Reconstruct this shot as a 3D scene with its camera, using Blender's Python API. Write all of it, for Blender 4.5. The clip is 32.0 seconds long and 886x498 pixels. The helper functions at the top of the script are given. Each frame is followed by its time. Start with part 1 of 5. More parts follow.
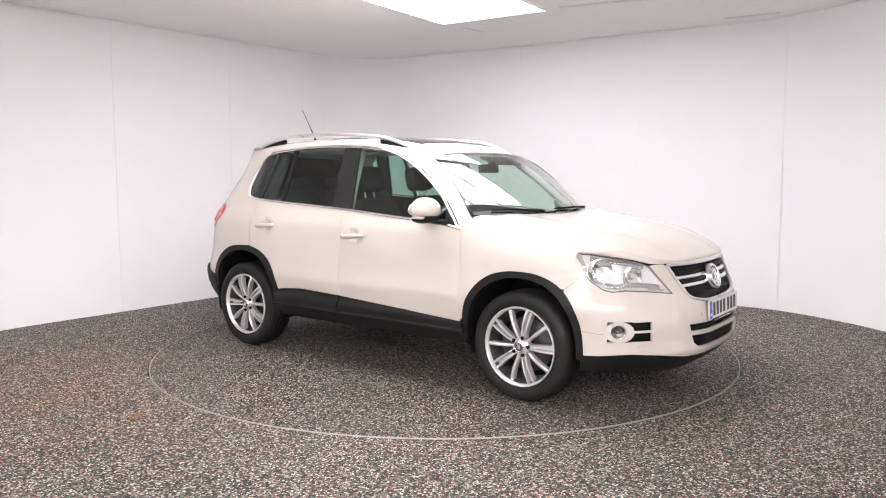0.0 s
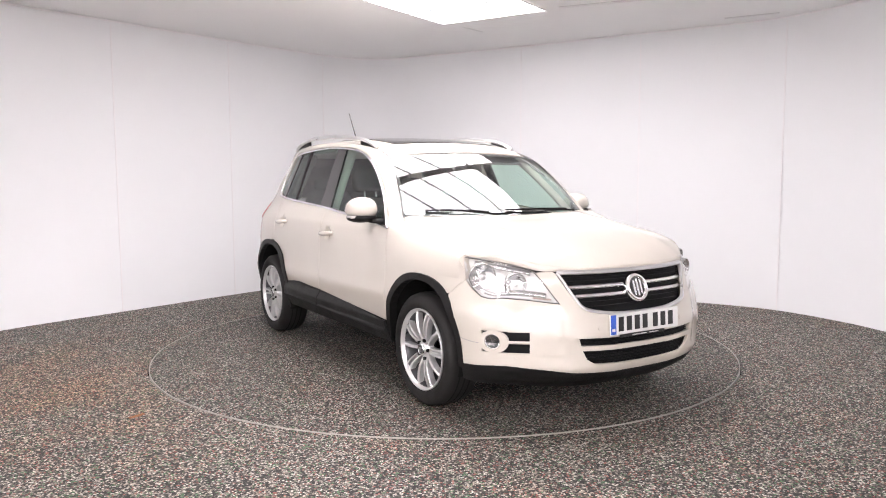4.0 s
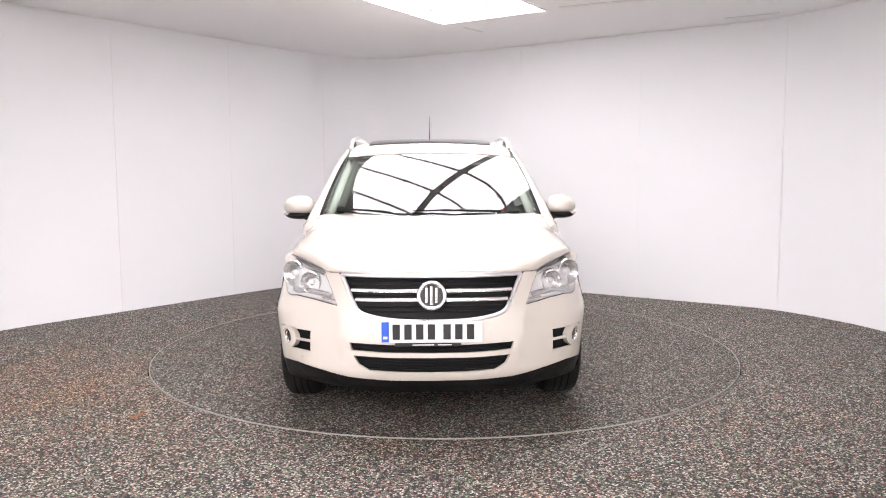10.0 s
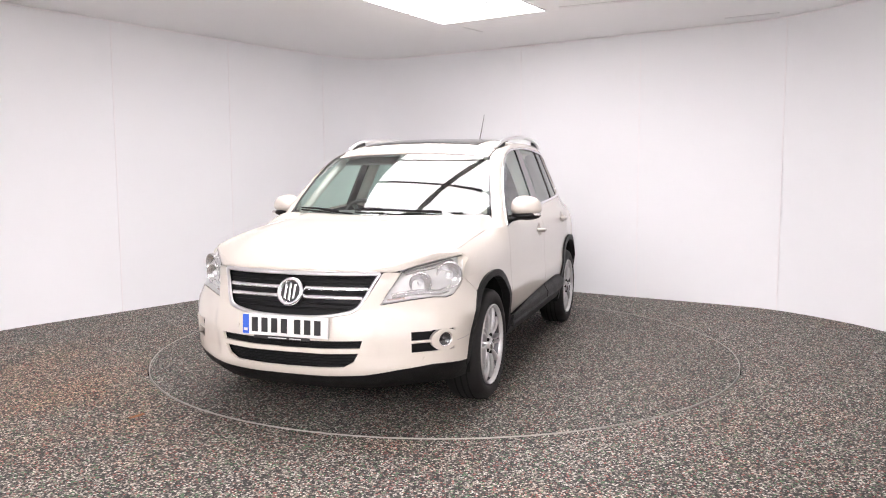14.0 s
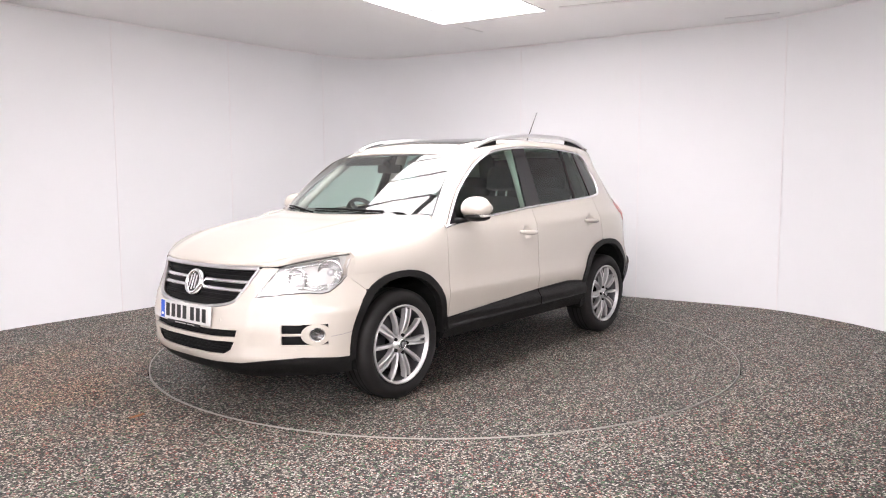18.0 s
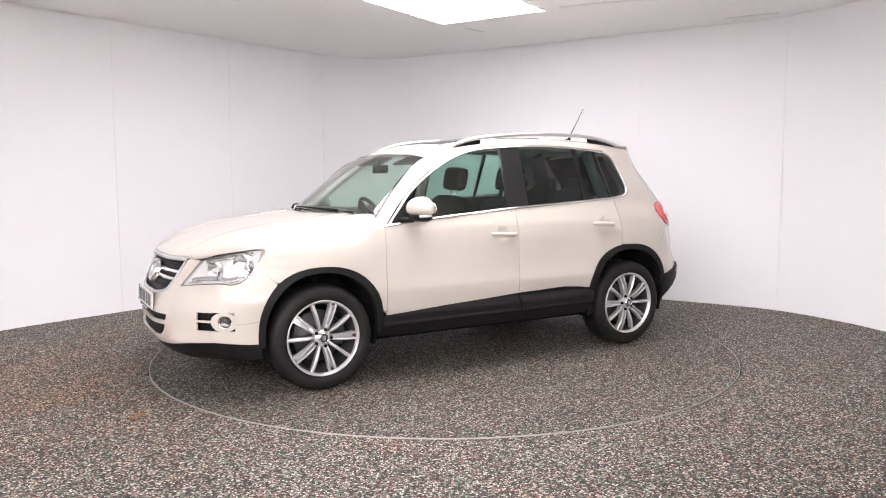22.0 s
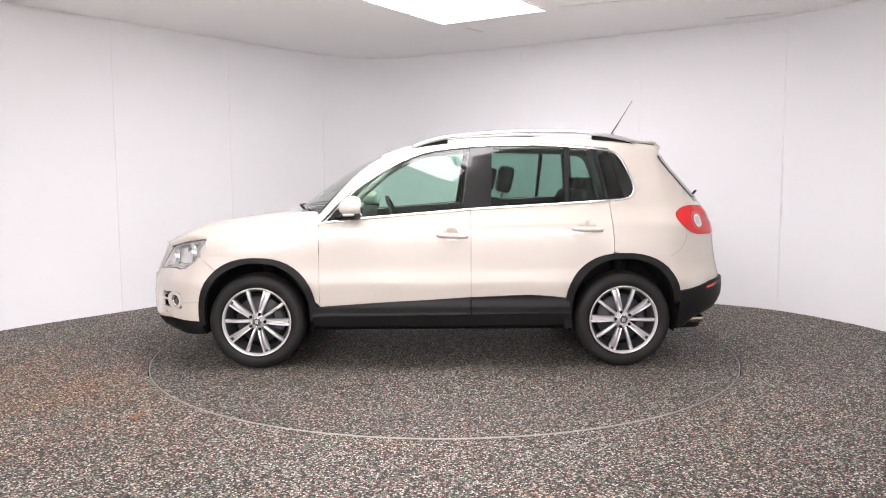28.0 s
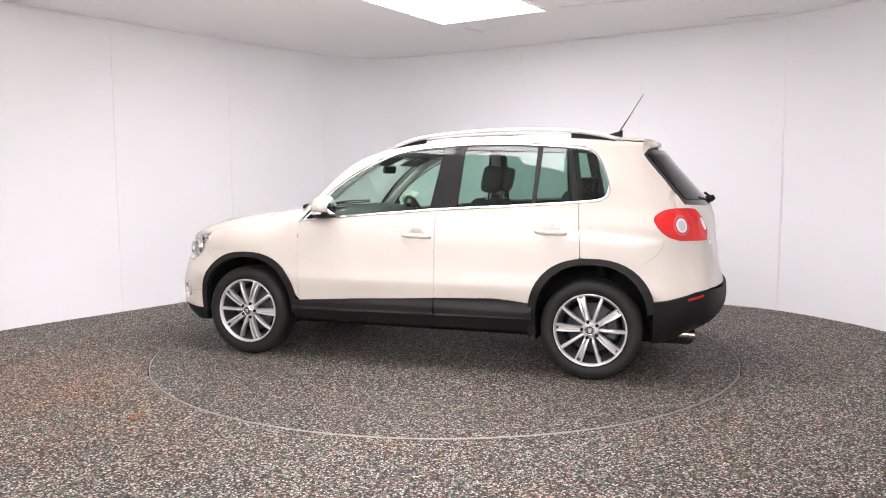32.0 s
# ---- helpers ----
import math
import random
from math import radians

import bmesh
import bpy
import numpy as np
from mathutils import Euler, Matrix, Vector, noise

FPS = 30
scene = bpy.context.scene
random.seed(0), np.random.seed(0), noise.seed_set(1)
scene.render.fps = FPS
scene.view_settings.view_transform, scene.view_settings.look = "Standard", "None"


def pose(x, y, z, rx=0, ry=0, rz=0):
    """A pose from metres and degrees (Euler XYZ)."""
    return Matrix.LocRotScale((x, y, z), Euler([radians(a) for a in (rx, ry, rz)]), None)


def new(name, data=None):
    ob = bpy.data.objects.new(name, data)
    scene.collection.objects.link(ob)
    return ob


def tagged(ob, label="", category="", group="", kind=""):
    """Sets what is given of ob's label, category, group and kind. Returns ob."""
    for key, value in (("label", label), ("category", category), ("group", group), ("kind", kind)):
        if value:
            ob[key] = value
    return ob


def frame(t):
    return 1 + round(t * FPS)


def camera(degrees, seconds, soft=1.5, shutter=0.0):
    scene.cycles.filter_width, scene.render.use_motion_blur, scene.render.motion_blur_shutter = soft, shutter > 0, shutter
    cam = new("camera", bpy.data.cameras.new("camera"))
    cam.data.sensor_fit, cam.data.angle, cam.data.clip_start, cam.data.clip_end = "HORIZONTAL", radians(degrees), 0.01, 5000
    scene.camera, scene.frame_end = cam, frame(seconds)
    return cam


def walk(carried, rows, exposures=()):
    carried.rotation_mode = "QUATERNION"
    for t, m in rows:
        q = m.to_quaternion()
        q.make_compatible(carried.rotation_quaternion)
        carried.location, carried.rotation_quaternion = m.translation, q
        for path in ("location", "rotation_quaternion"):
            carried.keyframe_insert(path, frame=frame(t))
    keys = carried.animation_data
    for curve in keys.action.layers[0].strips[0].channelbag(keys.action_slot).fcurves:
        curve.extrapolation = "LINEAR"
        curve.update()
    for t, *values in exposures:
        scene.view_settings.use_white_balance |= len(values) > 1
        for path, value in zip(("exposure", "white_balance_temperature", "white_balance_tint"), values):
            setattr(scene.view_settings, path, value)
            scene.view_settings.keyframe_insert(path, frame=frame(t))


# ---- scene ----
cam = camera(60.46, 32.0, soft=1.1)
EYE = pose(0.0, 0.0, 1.364, 90 - 5.50, 0, 0) @ pose(0, 0, 0, 0, 0, -0.216)
walk(cam, [(0.0, EYE), (32.0, EYE)], exposures=[(0.0, 0.56, 6500, 18.2), (32.0, 0.56, 6500, 18.2)])

# ---- world and light ----
world = bpy.data.worlds.new("world")
scene.world = world
world.use_nodes = True
world.node_tree.nodes["Background"].inputs[0].default_value = (0.02, 0.02, 0.02, 1)
PANEL_GLOW = 6.3
# strength of the added fill panels, which brighten the walls and the car
REAR_FILL_GLOW = 11.8

# the plan: turntable centre, its radius, ceiling height
CX, CY, RING = 0.008, 6.094, 2.24
CEIL = 2.90


# ---- materials ----
def nodes_of(name):
    m = bpy.data.materials.new(name)
    m.use_nodes = True
    nt = m.node_tree
    return m, nt, nt.nodes, nt.links, nt.nodes["Principled BSDF"]


def plain(name, col, rough=0.5, metal=0.0, coat=0.0, spec=0.5, vary=0.06, scale=9.0, bump=0.0, bscale=300.0):
    """A surface with faint mottling at two scales, and fine relief."""
    m, nt, N, L, b = nodes_of(name)
    tc = N.new("ShaderNodeTexCoord")
    n1 = N.new("ShaderNodeTexNoise")
    n1.inputs["Scale"].default_value = scale
    n1.inputs["Detail"].default_value = 6
    L.new(tc.outputs["Object"], n1.inputs["Vector"])
    r = N.new("ShaderNodeMapRange")
    r.inputs["To Min"].default_value = 1 - vary
    r.inputs["To Max"].default_value = 1 + vary
    L.new(n1.outputs["Fac"], r.inputs["Value"])
    mx = N.new("ShaderNodeVectorMath")
    mx.operation = "SCALE"
    mx.inputs[0].default_value = col
    L.new(r.outputs["Result"], mx.inputs["Scale"])
    L.new(mx.outputs["Vector"], b.inputs["Base Color"])
    rr = N.new("ShaderNodeMapRange")
    rr.inputs["To Min"].default_value = max(0.0, rough * (1 - 2 * vary))
    rr.inputs["To Max"].default_value = min(1.0, rough * (1 + 2 * vary))
    L.new(n1.outputs["Fac"], rr.inputs["Value"])
    L.new(rr.outputs["Result"], b.inputs["Roughness"])
    b.inputs["Metallic"].default_value = metal
    b.inputs["Coat Weight"].default_value = coat
    b.inputs["Coat Roughness"].default_value = 0.03
    b.inputs["Specular IOR Level"].default_value = spec
    if bump:
        n2 = N.new("ShaderNodeTexNoise")
        n2.inputs["Scale"].default_value = bscale
        n2.inputs["Detail"].default_value = 3
        L.new(tc.outputs["Object"], n2.inputs["Vector"])
        bp = N.new("ShaderNodeBump")
        bp.inputs["Strength"].default_value = bump
        bp.inputs["Distance"].default_value = 0.002
        L.new(n2.outputs["Fac"], bp.inputs["Height"])
        L.new(bp.outputs["Normal"], b.inputs["Normal"])
    return m


def glass(name, tint, gloss=1.0, base=0.075):
    """A pane: tinted clear glass, with more gloss at grazing angles."""
    m, nt, N, L, b = nodes_of(name)
    N.remove(b)
    out = N["Material Output"]
    tr = N.new("ShaderNodeBsdfTransparent")
    tr.inputs[0].default_value = (*tint, 1)
    gl = N.new("ShaderNodeBsdfGlossy")
    gl.inputs["Roughness"].default_value = 0.0
    gl.inputs[0].default_value = (gloss, gloss, gloss, 1)
    lw = N.new("ShaderNodeLayerWeight")
    lw.inputs["Blend"].default_value = 0.5
    pw = N.new("ShaderNodeMath")
    pw.operation = "POWER"
    pw.inputs[1].default_value = 5.0
    L.new(lw.outputs["Facing"], pw.inputs[0])
    fr = N.new("ShaderNodeMath")
    fr.operation = "MULTIPLY_ADD"
    fr.inputs[1].default_value = 0.92
    fr.inputs[2].default_value = base
    L.new(pw.outputs[0], fr.inputs[0])
    mx = N.new("ShaderNodeMixShader")
    L.new(fr.outputs[0], mx.inputs[0])
    L.new(tr.outputs[0], mx.inputs[1])
    L.new(gl.outputs[0], mx.inputs[2])
    L.new(mx.outputs[0], out.inputs["Surface"])
    return m


def glow(name, col, power):
    m, nt, N, L, b = nodes_of(name)
    b.inputs["Base Color"].default_value = (0.8, 0.8, 0.8, 1)
    b.inputs["Emission Color"].default_value = (*col, 1)
    b.inputs["Emission Strength"].default_value = power
    return m


def grain_floor(name, dark, stain):
    """Bonded stone-chip floor: chips of many greys, browns and creams, about 5 mm across, with broad dirt."""
    m, nt, N, L, b = nodes_of(name)
    tc = N.new("ShaderNodeTexCoord")
    vo = N.new("ShaderNodeTexVoronoi")
    vo.inputs["Scale"].default_value = 112.0
    vo.inputs["Randomness"].default_value = 1.0
    L.new(tc.outputs["Object"], vo.inputs["Vector"])
    sep = N.new("ShaderNodeSeparateColor")
    L.new(vo.outputs["Color"], sep.inputs[0])
    ramp = N.new("ShaderNodeValToRGB")
    ramp.color_ramp.interpolation = "CONSTANT"
    stops = [(0.0, (0.010, 0.010, 0.011)), (0.33, (0.055, 0.05, 0.047)), (0.44, (0.15, 0.132, 0.115)), (0.52, (0.46, 0.15, 0.12)), (0.58, (0.11, 0.29, 0.13)),
             (0.635, (0.29, 0.262, 0.228)), (0.74, (0.54, 0.48, 0.405)), (0.87, (0.90, 0.85, 0.77))]
    el = ramp.color_ramp.elements
    el[0].position, el[0].color = stops[0][0], (*stops[0][1], 1)
    el[1].position, el[1].color = stops[1][0], (*stops[1][1], 1)
    for p, c in stops[2:]:
        e = el.new(p)
        e.color = (*c, 1)
    L.new(sep.outputs[0], ramp.inputs[0])
    # joints between the chips
    dj = N.new("ShaderNodeMapRange")
    dj.inputs["From Min"].default_value = 0.25
    dj.inputs["From Max"].default_value = 0.75
    dj.inputs["To Min"].default_value = 1.0
    dj.inputs["To Max"].default_value = 0.25
    L.new(vo.outputs["Distance"], dj.inputs["Value"])
    mj = N.new("ShaderNodeVectorMath")
    mj.operation = "SCALE"
    L.new(ramp.outputs[0], mj.inputs[0])
    L.new(dj.outputs[0], mj.inputs["Scale"])
    # broad dirt, brownish where feet and tyres bring it in
    nz = N.new("ShaderNodeTexNoise")
    nz.inputs["Scale"].default_value = 1.8
    nz.inputs["Detail"].default_value = 5
    L.new(tc.outputs["Object"], nz.inputs["Vector"])
    # the muddy stretch lies to one side of the turntable
    dd = N.new("ShaderNodeVectorMath")
    dd.operation = "DISTANCE"
    dd.inputs[1].default_value = (-2.6, 5.0, 0.0)
    L.new(tc.outputs["Object"], dd.inputs[0])
    near = N.new("ShaderNodeMapRange")
    near.inputs["From Min"].default_value = 0.3
    near.inputs["From Max"].default_value = 1.9
    near.inputs["To Min"].default_value = 0.34
    near.inputs["To Max"].default_value = 0.0
    L.new(dd.outputs["Value"], near.inputs["Value"])
    ad = N.new("ShaderNodeMath")
    ad.operation = "ADD"
    L.new(nz.outputs["Fac"], ad.inputs[0])
    L.new(near.outputs[0], ad.inputs[1])
    r2 = N.new("ShaderNodeMapRange")
    r2.inputs["From Min"].default_value = 0.52
    r2.inputs["From Max"].default_value = 0.95
    r2.inputs["To Max"].default_value = stain
    L.new(ad.outputs[0], r2.inputs["Value"])
    mix = N.new("ShaderNodeMix")
    mix.data_type = "RGBA"
    mix.blend_type = "MULTIPLY"
    mix.inputs["B"].default_value = (1.34, 0.98, 0.74, 1)
    L.new(r2.outputs[0], mix.inputs["Factor"])
    L.new(mj.outputs[0], mix.inputs["A"])
    sc = N.new("ShaderNodeVectorMath")
    sc.operation = "SCALE"
    sc.inputs["Scale"].default_value = dark
    L.new(mix.outputs["Result"], sc.inputs[0])
    L.new(sc.outputs[0], b.inputs["Base Color"])
    b.inputs["Roughness"].default_value = 0.62
    b.inputs["Specular IOR Level"].default_value = 0.35
    bp = N.new("ShaderNodeBump")
    bp.inputs["Strength"].default_value = 0.35
    bp.inputs["Distance"].default_value = 0.003
    bp.invert = True
    L.new(vo.outputs["Distance"], bp.inputs["Height"])
    L.new(bp.outputs["Normal"], b.inputs["Normal"])
    return m


def pearl(name):
    """White pearl paint under clear lacquer."""
    m, nt, N, L, b = nodes_of(name)
    tc = N.new("ShaderNodeTexCoord")
    n1 = N.new("ShaderNodeTexNoise")
    n1.inputs["Scale"].default_value = 3.0
    n1.inputs["Detail"].default_value = 4
    L.new(tc.outputs["Object"], n1.inputs["Vector"])
    ramp = N.new("ShaderNodeValToRGB")
    ramp.color_ramp.elements[0].color = (0.555, 0.512, 0.450, 1)
    ramp.color_ramp.elements[1].color = (0.595, 0.552, 0.495, 1)
    L.new(n1.outputs["Fac"], ramp.inputs[0])
    L.new(ramp.outputs[0], b.inputs["Base Color"])
    b.inputs["Roughness"].default_value = 0.38
    b.inputs["Coat Weight"].default_value = 1.0
    b.inputs["Coat Roughness"].default_value = 0.06
    n2 = N.new("ShaderNodeTexNoise")
    n2.inputs["Scale"].default_value = 900.0
    L.new(tc.outputs["Object"], n2.inputs["Vector"])
    bp = N.new("ShaderNodeBump")
    bp.inputs["Strength"].default_value = 0.03
    bp.inputs["Distance"].default_value = 0.001
    L.new(n2.outputs["Fac"], bp.inputs["Height"])
    L.new(bp.outputs["Normal"], b.inputs["Normal"])
    return m


M_WALL = plain("white_wall_paint", (0.845, 0.85, 0.865), 0.85, spec=0.08, vary=0.02, scale=1.3, bump=0.08, bscale=60)
M_CEIL = plain("white_ceiling_paint", (0.905, 0.90, 0.90), 0.7, vary=0.02, scale=1.1, bump=0.06, bscale=80)
M_STRIP = plain("white_joint_strip", (0.86, 0.84, 0.85), 0.45, vary=0.02)
M_SLOT = plain("grey_slot", (0.72, 0.71, 0.71), 0.6)
M_FLOOR = grain_floor("stone_chip_floor", 0.78, 0.75)
M_DISC = grain_floor("stone_chip_disc", 0.66, 0.45)
M_RING = plain("worn_edge_metal", (0.42, 0.40, 0.37), 0.5, metal=0.4, vary=0.2, scale=14)
M_PANEL = glow("light_panel_glow", (1.0, 0.985, 0.97), PANEL_GLOW)
# emission of the added, unseen rows near the camera
M_PANEL_FILL = glow("rear_fill_glow", (1.0, 0.985, 0.97), REAR_FILL_GLOW)
M_FRAME = plain("light_frame_grey", (0.62, 0.62, 0.62), 0.6)
M_PAINT = pearl("pearl_white_paint")
M_CLAD = plain("grained_black_plastic", (0.007, 0.0068, 0.0068), 0.55, spec=0.28, vary=0.1, bump=0.25, bscale=700)
M_DARK = plain("matt_black", (0.008, 0.008, 0.008), 0.8, spec=0.2)
M_GLOSSBLACK = plain("gloss_black", (0.012, 0.012, 0.013), 0.12, coat=0.5)
M_MESH = plain("black_grille_plastic", (0.006, 0.006, 0.0065), 0.5, spec=0.16)
M_CHROME = plain("chrome", (0.86, 0.86, 0.87), 0.07, metal=1.0, vary=0.03)
M_SATIN = plain("satin_silver", (0.74, 0.74, 0.75), 0.28, metal=0.9, vary=0.04)
M_ALLOY = plain("silver_alloy", (0.60, 0.595, 0.595), 0.30, metal=0.55, coat=0.5, vary=0.08, scale=25)
# darker alloy: shade put into the wheel barrel's colour; also the dark hub cap
M_ALLOYDARK = plain("barrel_shade_and_cap_alloy", (0.09, 0.09, 0.095), 0.45, metal=0.6)
M_TYRE = plain("tyre_rubber", (0.011, 0.0102, 0.010), 0.62, spec=0.3, vary=0.15, bump=0.2, bscale=250)
M_SCREEN = glass("windscreen_glass", (0.84, 0.92, 0.885), base=0.125)
M_SIDE = glass("side_glass", (0.70, 0.90, 0.82), base=0.066)
M_PRIVACY = glass("privacy_glass", (0.42, 0.60, 0.54), base=0.062)
M_REARGLASS = glass("rear_glass", (0.13, 0.15, 0.15))
M_VISOR = plain("grey_visor", (0.16, 0.16, 0.155), 0.8)
M_HOUSING = plain("lamp_housing_silver", (0.60, 0.60, 0.60), 0.16, metal=0.8, coat=0.2, bump=0.9, bscale=55)
M_BEZEL = plain("lamp_bezel_grey", (0.70, 0.70, 0.69), 0.35, metal=0.1, coat=0.2)
M_SEAL = plain("lamp_seal_dark", (0.07, 0.068, 0.066), 0.5)
M_SEALGREY = plain("lamp_seal_grey", (0.30, 0.295, 0.29), 0.5)
M_FOGDARK = plain("fog_reflector_grey", (0.16, 0.16, 0.165), 0.15, metal=0.8)
M_LENS = glass("lamp_lens", (0.97, 0.97, 0.97))
M_RED = plain("red_lens", (0.62, 0.014, 0.016), 0.22, coat=0.35, vary=0.05)
M_REDDARK = plain("dark_red_lens", (0.36, 0.012, 0.015), 0.12, coat=1.0, vary=0.05)
M_ROSE = plain("rose_lens", (0.55, 0.10, 0.10), 0.15, coat=1.0)
M_AMBER = plain("amber_reflector", (0.46, 0.37, 0.33), 0.25, coat=0.5)
M_CLEARLAMP = plain("clear_lamp", (0.56, 0.52, 0.52), 0.15, coat=1.0)
M_SEAT = plain("dark_seat_cloth", (0.026, 0.025, 0.025), 0.9, vary=0.15, spec=0.2, bump=0.08, bscale=700)
M_DASH = plain("dark_dashboard", (0.055, 0.055, 0.055), 0.65, vary=0.1, bump=0.2, bscale=500)
M_TRIM = plain("light_grey_trim", (0.55, 0.54, 0.50), 0.85, vary=0.05, bump=0.1, bscale=400)
M_PLATE = plain("white_plate", (0.68, 0.68, 0.665), 0.3, coat=0.3, vary=0.02)
M_BLUE = plain("blue_band", (0.02, 0.10, 0.55), 0.3, coat=0.4)
M_INK = plain("black_ink", (0.01, 0.01, 0.01), 0.4)
M_LEAF = plain("dry_brown_leaf", (0.26, 0.11, 0.05), 0.8, vary=0.2, scale=60)
M_DISCBRAKE = plain("brake_steel", (0.07, 0.07, 0.075), 0.5, metal=0.5)
M_BRASS = plain("exhaust_steel", (0.62, 0.54, 0.42), 0.2, metal=1.0)


# ---- mesh helpers ----
def part(name, bm, material, parent=None, label="", smooth=False, normals=None):
    me = bpy.data.meshes.new(name)
    bm.normal_update()
    bm.to_mesh(me)
    bm.free()
    me.materials.append(material)
    if smooth:
        me.shade_smooth()
    ob = new(name, me)
    if parent is not None:
        ob.parent = parent
    if label:
        tagged(ob, label)
    return ob


def spline(pts, n):
    """n points, evenly by arc length, on a smooth curve through pts (centripetal-free Catmull-Rom)."""
    P = np.array(pts, float)
    P = np.vstack([2 * P[0] - P[1], P, 2 * P[-1] - P[-2]])
    out = []
    for i in range(1, len(P) - 2):
        p0, p1, p2, p3 = P[i - 1:i + 3]
        for u in np.linspace(0, 1, 24, endpoint=False):
            out.append(0.5 * (2 * p1 + (p2 - p0) * u + (2 * p0 - 5 * p1 + 4 * p2 - p3) * u * u + (3 * p1 - p0 - 3 * p2 + p3) * u ** 3))
    out.append(P[-2])
    out = np.array(out)
    d = np.r_[0, np.cumsum(np.linalg.norm(np.diff(out, axis=0), axis=1))]
    q = np.linspace(0, d[-1], n)
    return np.stack([np.interp(q, d, out[:, k]) for k in range(out.shape[1])], 1)


def box(bm, lo, hi, m=None, bevel=0.0):
    vs = []
    for x in (lo[0], hi[0]):
        for y in (lo[1], hi[1]):
            for z in (lo[2], hi[2]):
                vs.append(bm.verts.new((x, y, z)))
    fs = [bm.faces.new([vs[i] for i in f]) for f in ((0, 1, 3, 2), (4, 6, 7, 5), (0, 4, 5, 1), (2, 3, 7, 6), (0, 2, 6, 4), (1, 5, 7, 3))]
    if bevel:
        es = list({e for f in fs for e in f.edges})
        r = bmesh.ops.bevel(bm, geom=es, offset=bevel, segments=2, affect="EDGES", profile=0.5)
        vs = list({v for f in r["faces"] for v in f.verts})
    if m is not None:
        bmesh.ops.transform(bm, matrix=m, verts=vs)
    return vs


def tube(bm, pts, r, seg=10, cap=True, flat=1.0):
    """A tube along pts; r: one radius or one for each point; flat squeezes it upright."""
    pts = [Vector(p) for p in pts]
    rad = r if hasattr(r, "__len__") else [r] * len(pts)
    rings = []
    for i, p in enumerate(pts):
        d = (pts[min(i + 1, len(pts) - 1)] - pts[max(i - 1, 0)]).normalized()
        a = d.cross(Vector((0, 0, 1)))
        if a.length < 1e-3:
            a = d.cross(Vector((0, 1, 0)))
        a.normalize()
        b = a.cross(d).normalized()
        rings.append([bm.verts.new(p + float(rad[i]) * (a * math.cos(2 * math.pi * k / seg) + b * flat * math.sin(2 * math.pi * k / seg))) for k in range(seg)])
    for A, B in zip(rings, rings[1:]):
        for k in range(seg):
            bm.faces.new((A[k], A[(k + 1) % seg], B[(k + 1) % seg], B[k]))
    if cap:
        bm.faces.new(rings[0][::-1])
        bm.faces.new(rings[-1])


def lathe(bm, prof, seg=48, m=None, closed=False):
    """Turn a profile of (radius, height along y) about the y axis."""
    rings = []
    for k in range(seg):
        a = 2 * math.pi * k / seg
        rings.append([bm.verts.new((r * math.cos(a), h, r * math.sin(a))) for r, h in prof])
    n = len(prof)
    for k in range(seg):
        A, B = rings[k], rings[(k + 1) % seg]
        for i in range(n if closed else n - 1):
            j = (i + 1) % n
            bm.faces.new((A[i], A[j], B[j], B[i]))
    if m is not None:
        bmesh.ops.transform(bm, matrix=m, verts=[v for r in rings for v in r])


def grid_mesh(bm, rows):
    vs = [[bm.verts.new(p) for p in r] for r in rows]
    for a, b in zip(vs, vs[1:]):
        for i in range(len(a) - 1):
            bm.faces.new((a[i], a[i + 1], b[i + 1], b[i]))
    return vs


def prism(bm, poly, lo, hi, m=None):
    """A flat polygon in x, z pushed from y = lo to y = hi."""
    a = [bm.verts.new((x, lo, z)) for x, z in poly]
    b = [bm.verts.new((x, hi, z)) for x, z in poly]
    n = len(poly)
    bm.faces.new(a)
    bm.faces.new(b[::-1])
    for i in range(n):
        bm.faces.new((a[i], b[i], b[(i + 1) % n], a[(i + 1) % n]))
    bmesh.ops.recalc_face_normals(bm, faces=bm.faces)
    if m is not None:
        bmesh.ops.transform(bm, matrix=m, verts=a + b)


# ---- the room ----
# plan of the walls, from behind the camera's left, round the far corner, to behind its right
PLAN = [(-4.4, -6.0), (-4.8, -2.5), (-5.0, 1.0), (-5.05, 3.2), (-4.75, 5.2), (-3.98, 6.66), (-3.26, 7.64), (-2.42, 8.76), (-1.60, 9.74), (-1.15, 10.12), (-0.72, 10.19),
        (-0.25, 9.95), (0.94, 9.24), (2.16, 8.44), (3.08, 7.84), (3.42, 7.50), (3.66, 7.06), (3.82, 6.60), (4.05, 5.4), (4.15, 3.2), (4.0, 0.8), (3.8, -2.5), (3.5, -6.0)]
WALL = spline(PLAN, 280)


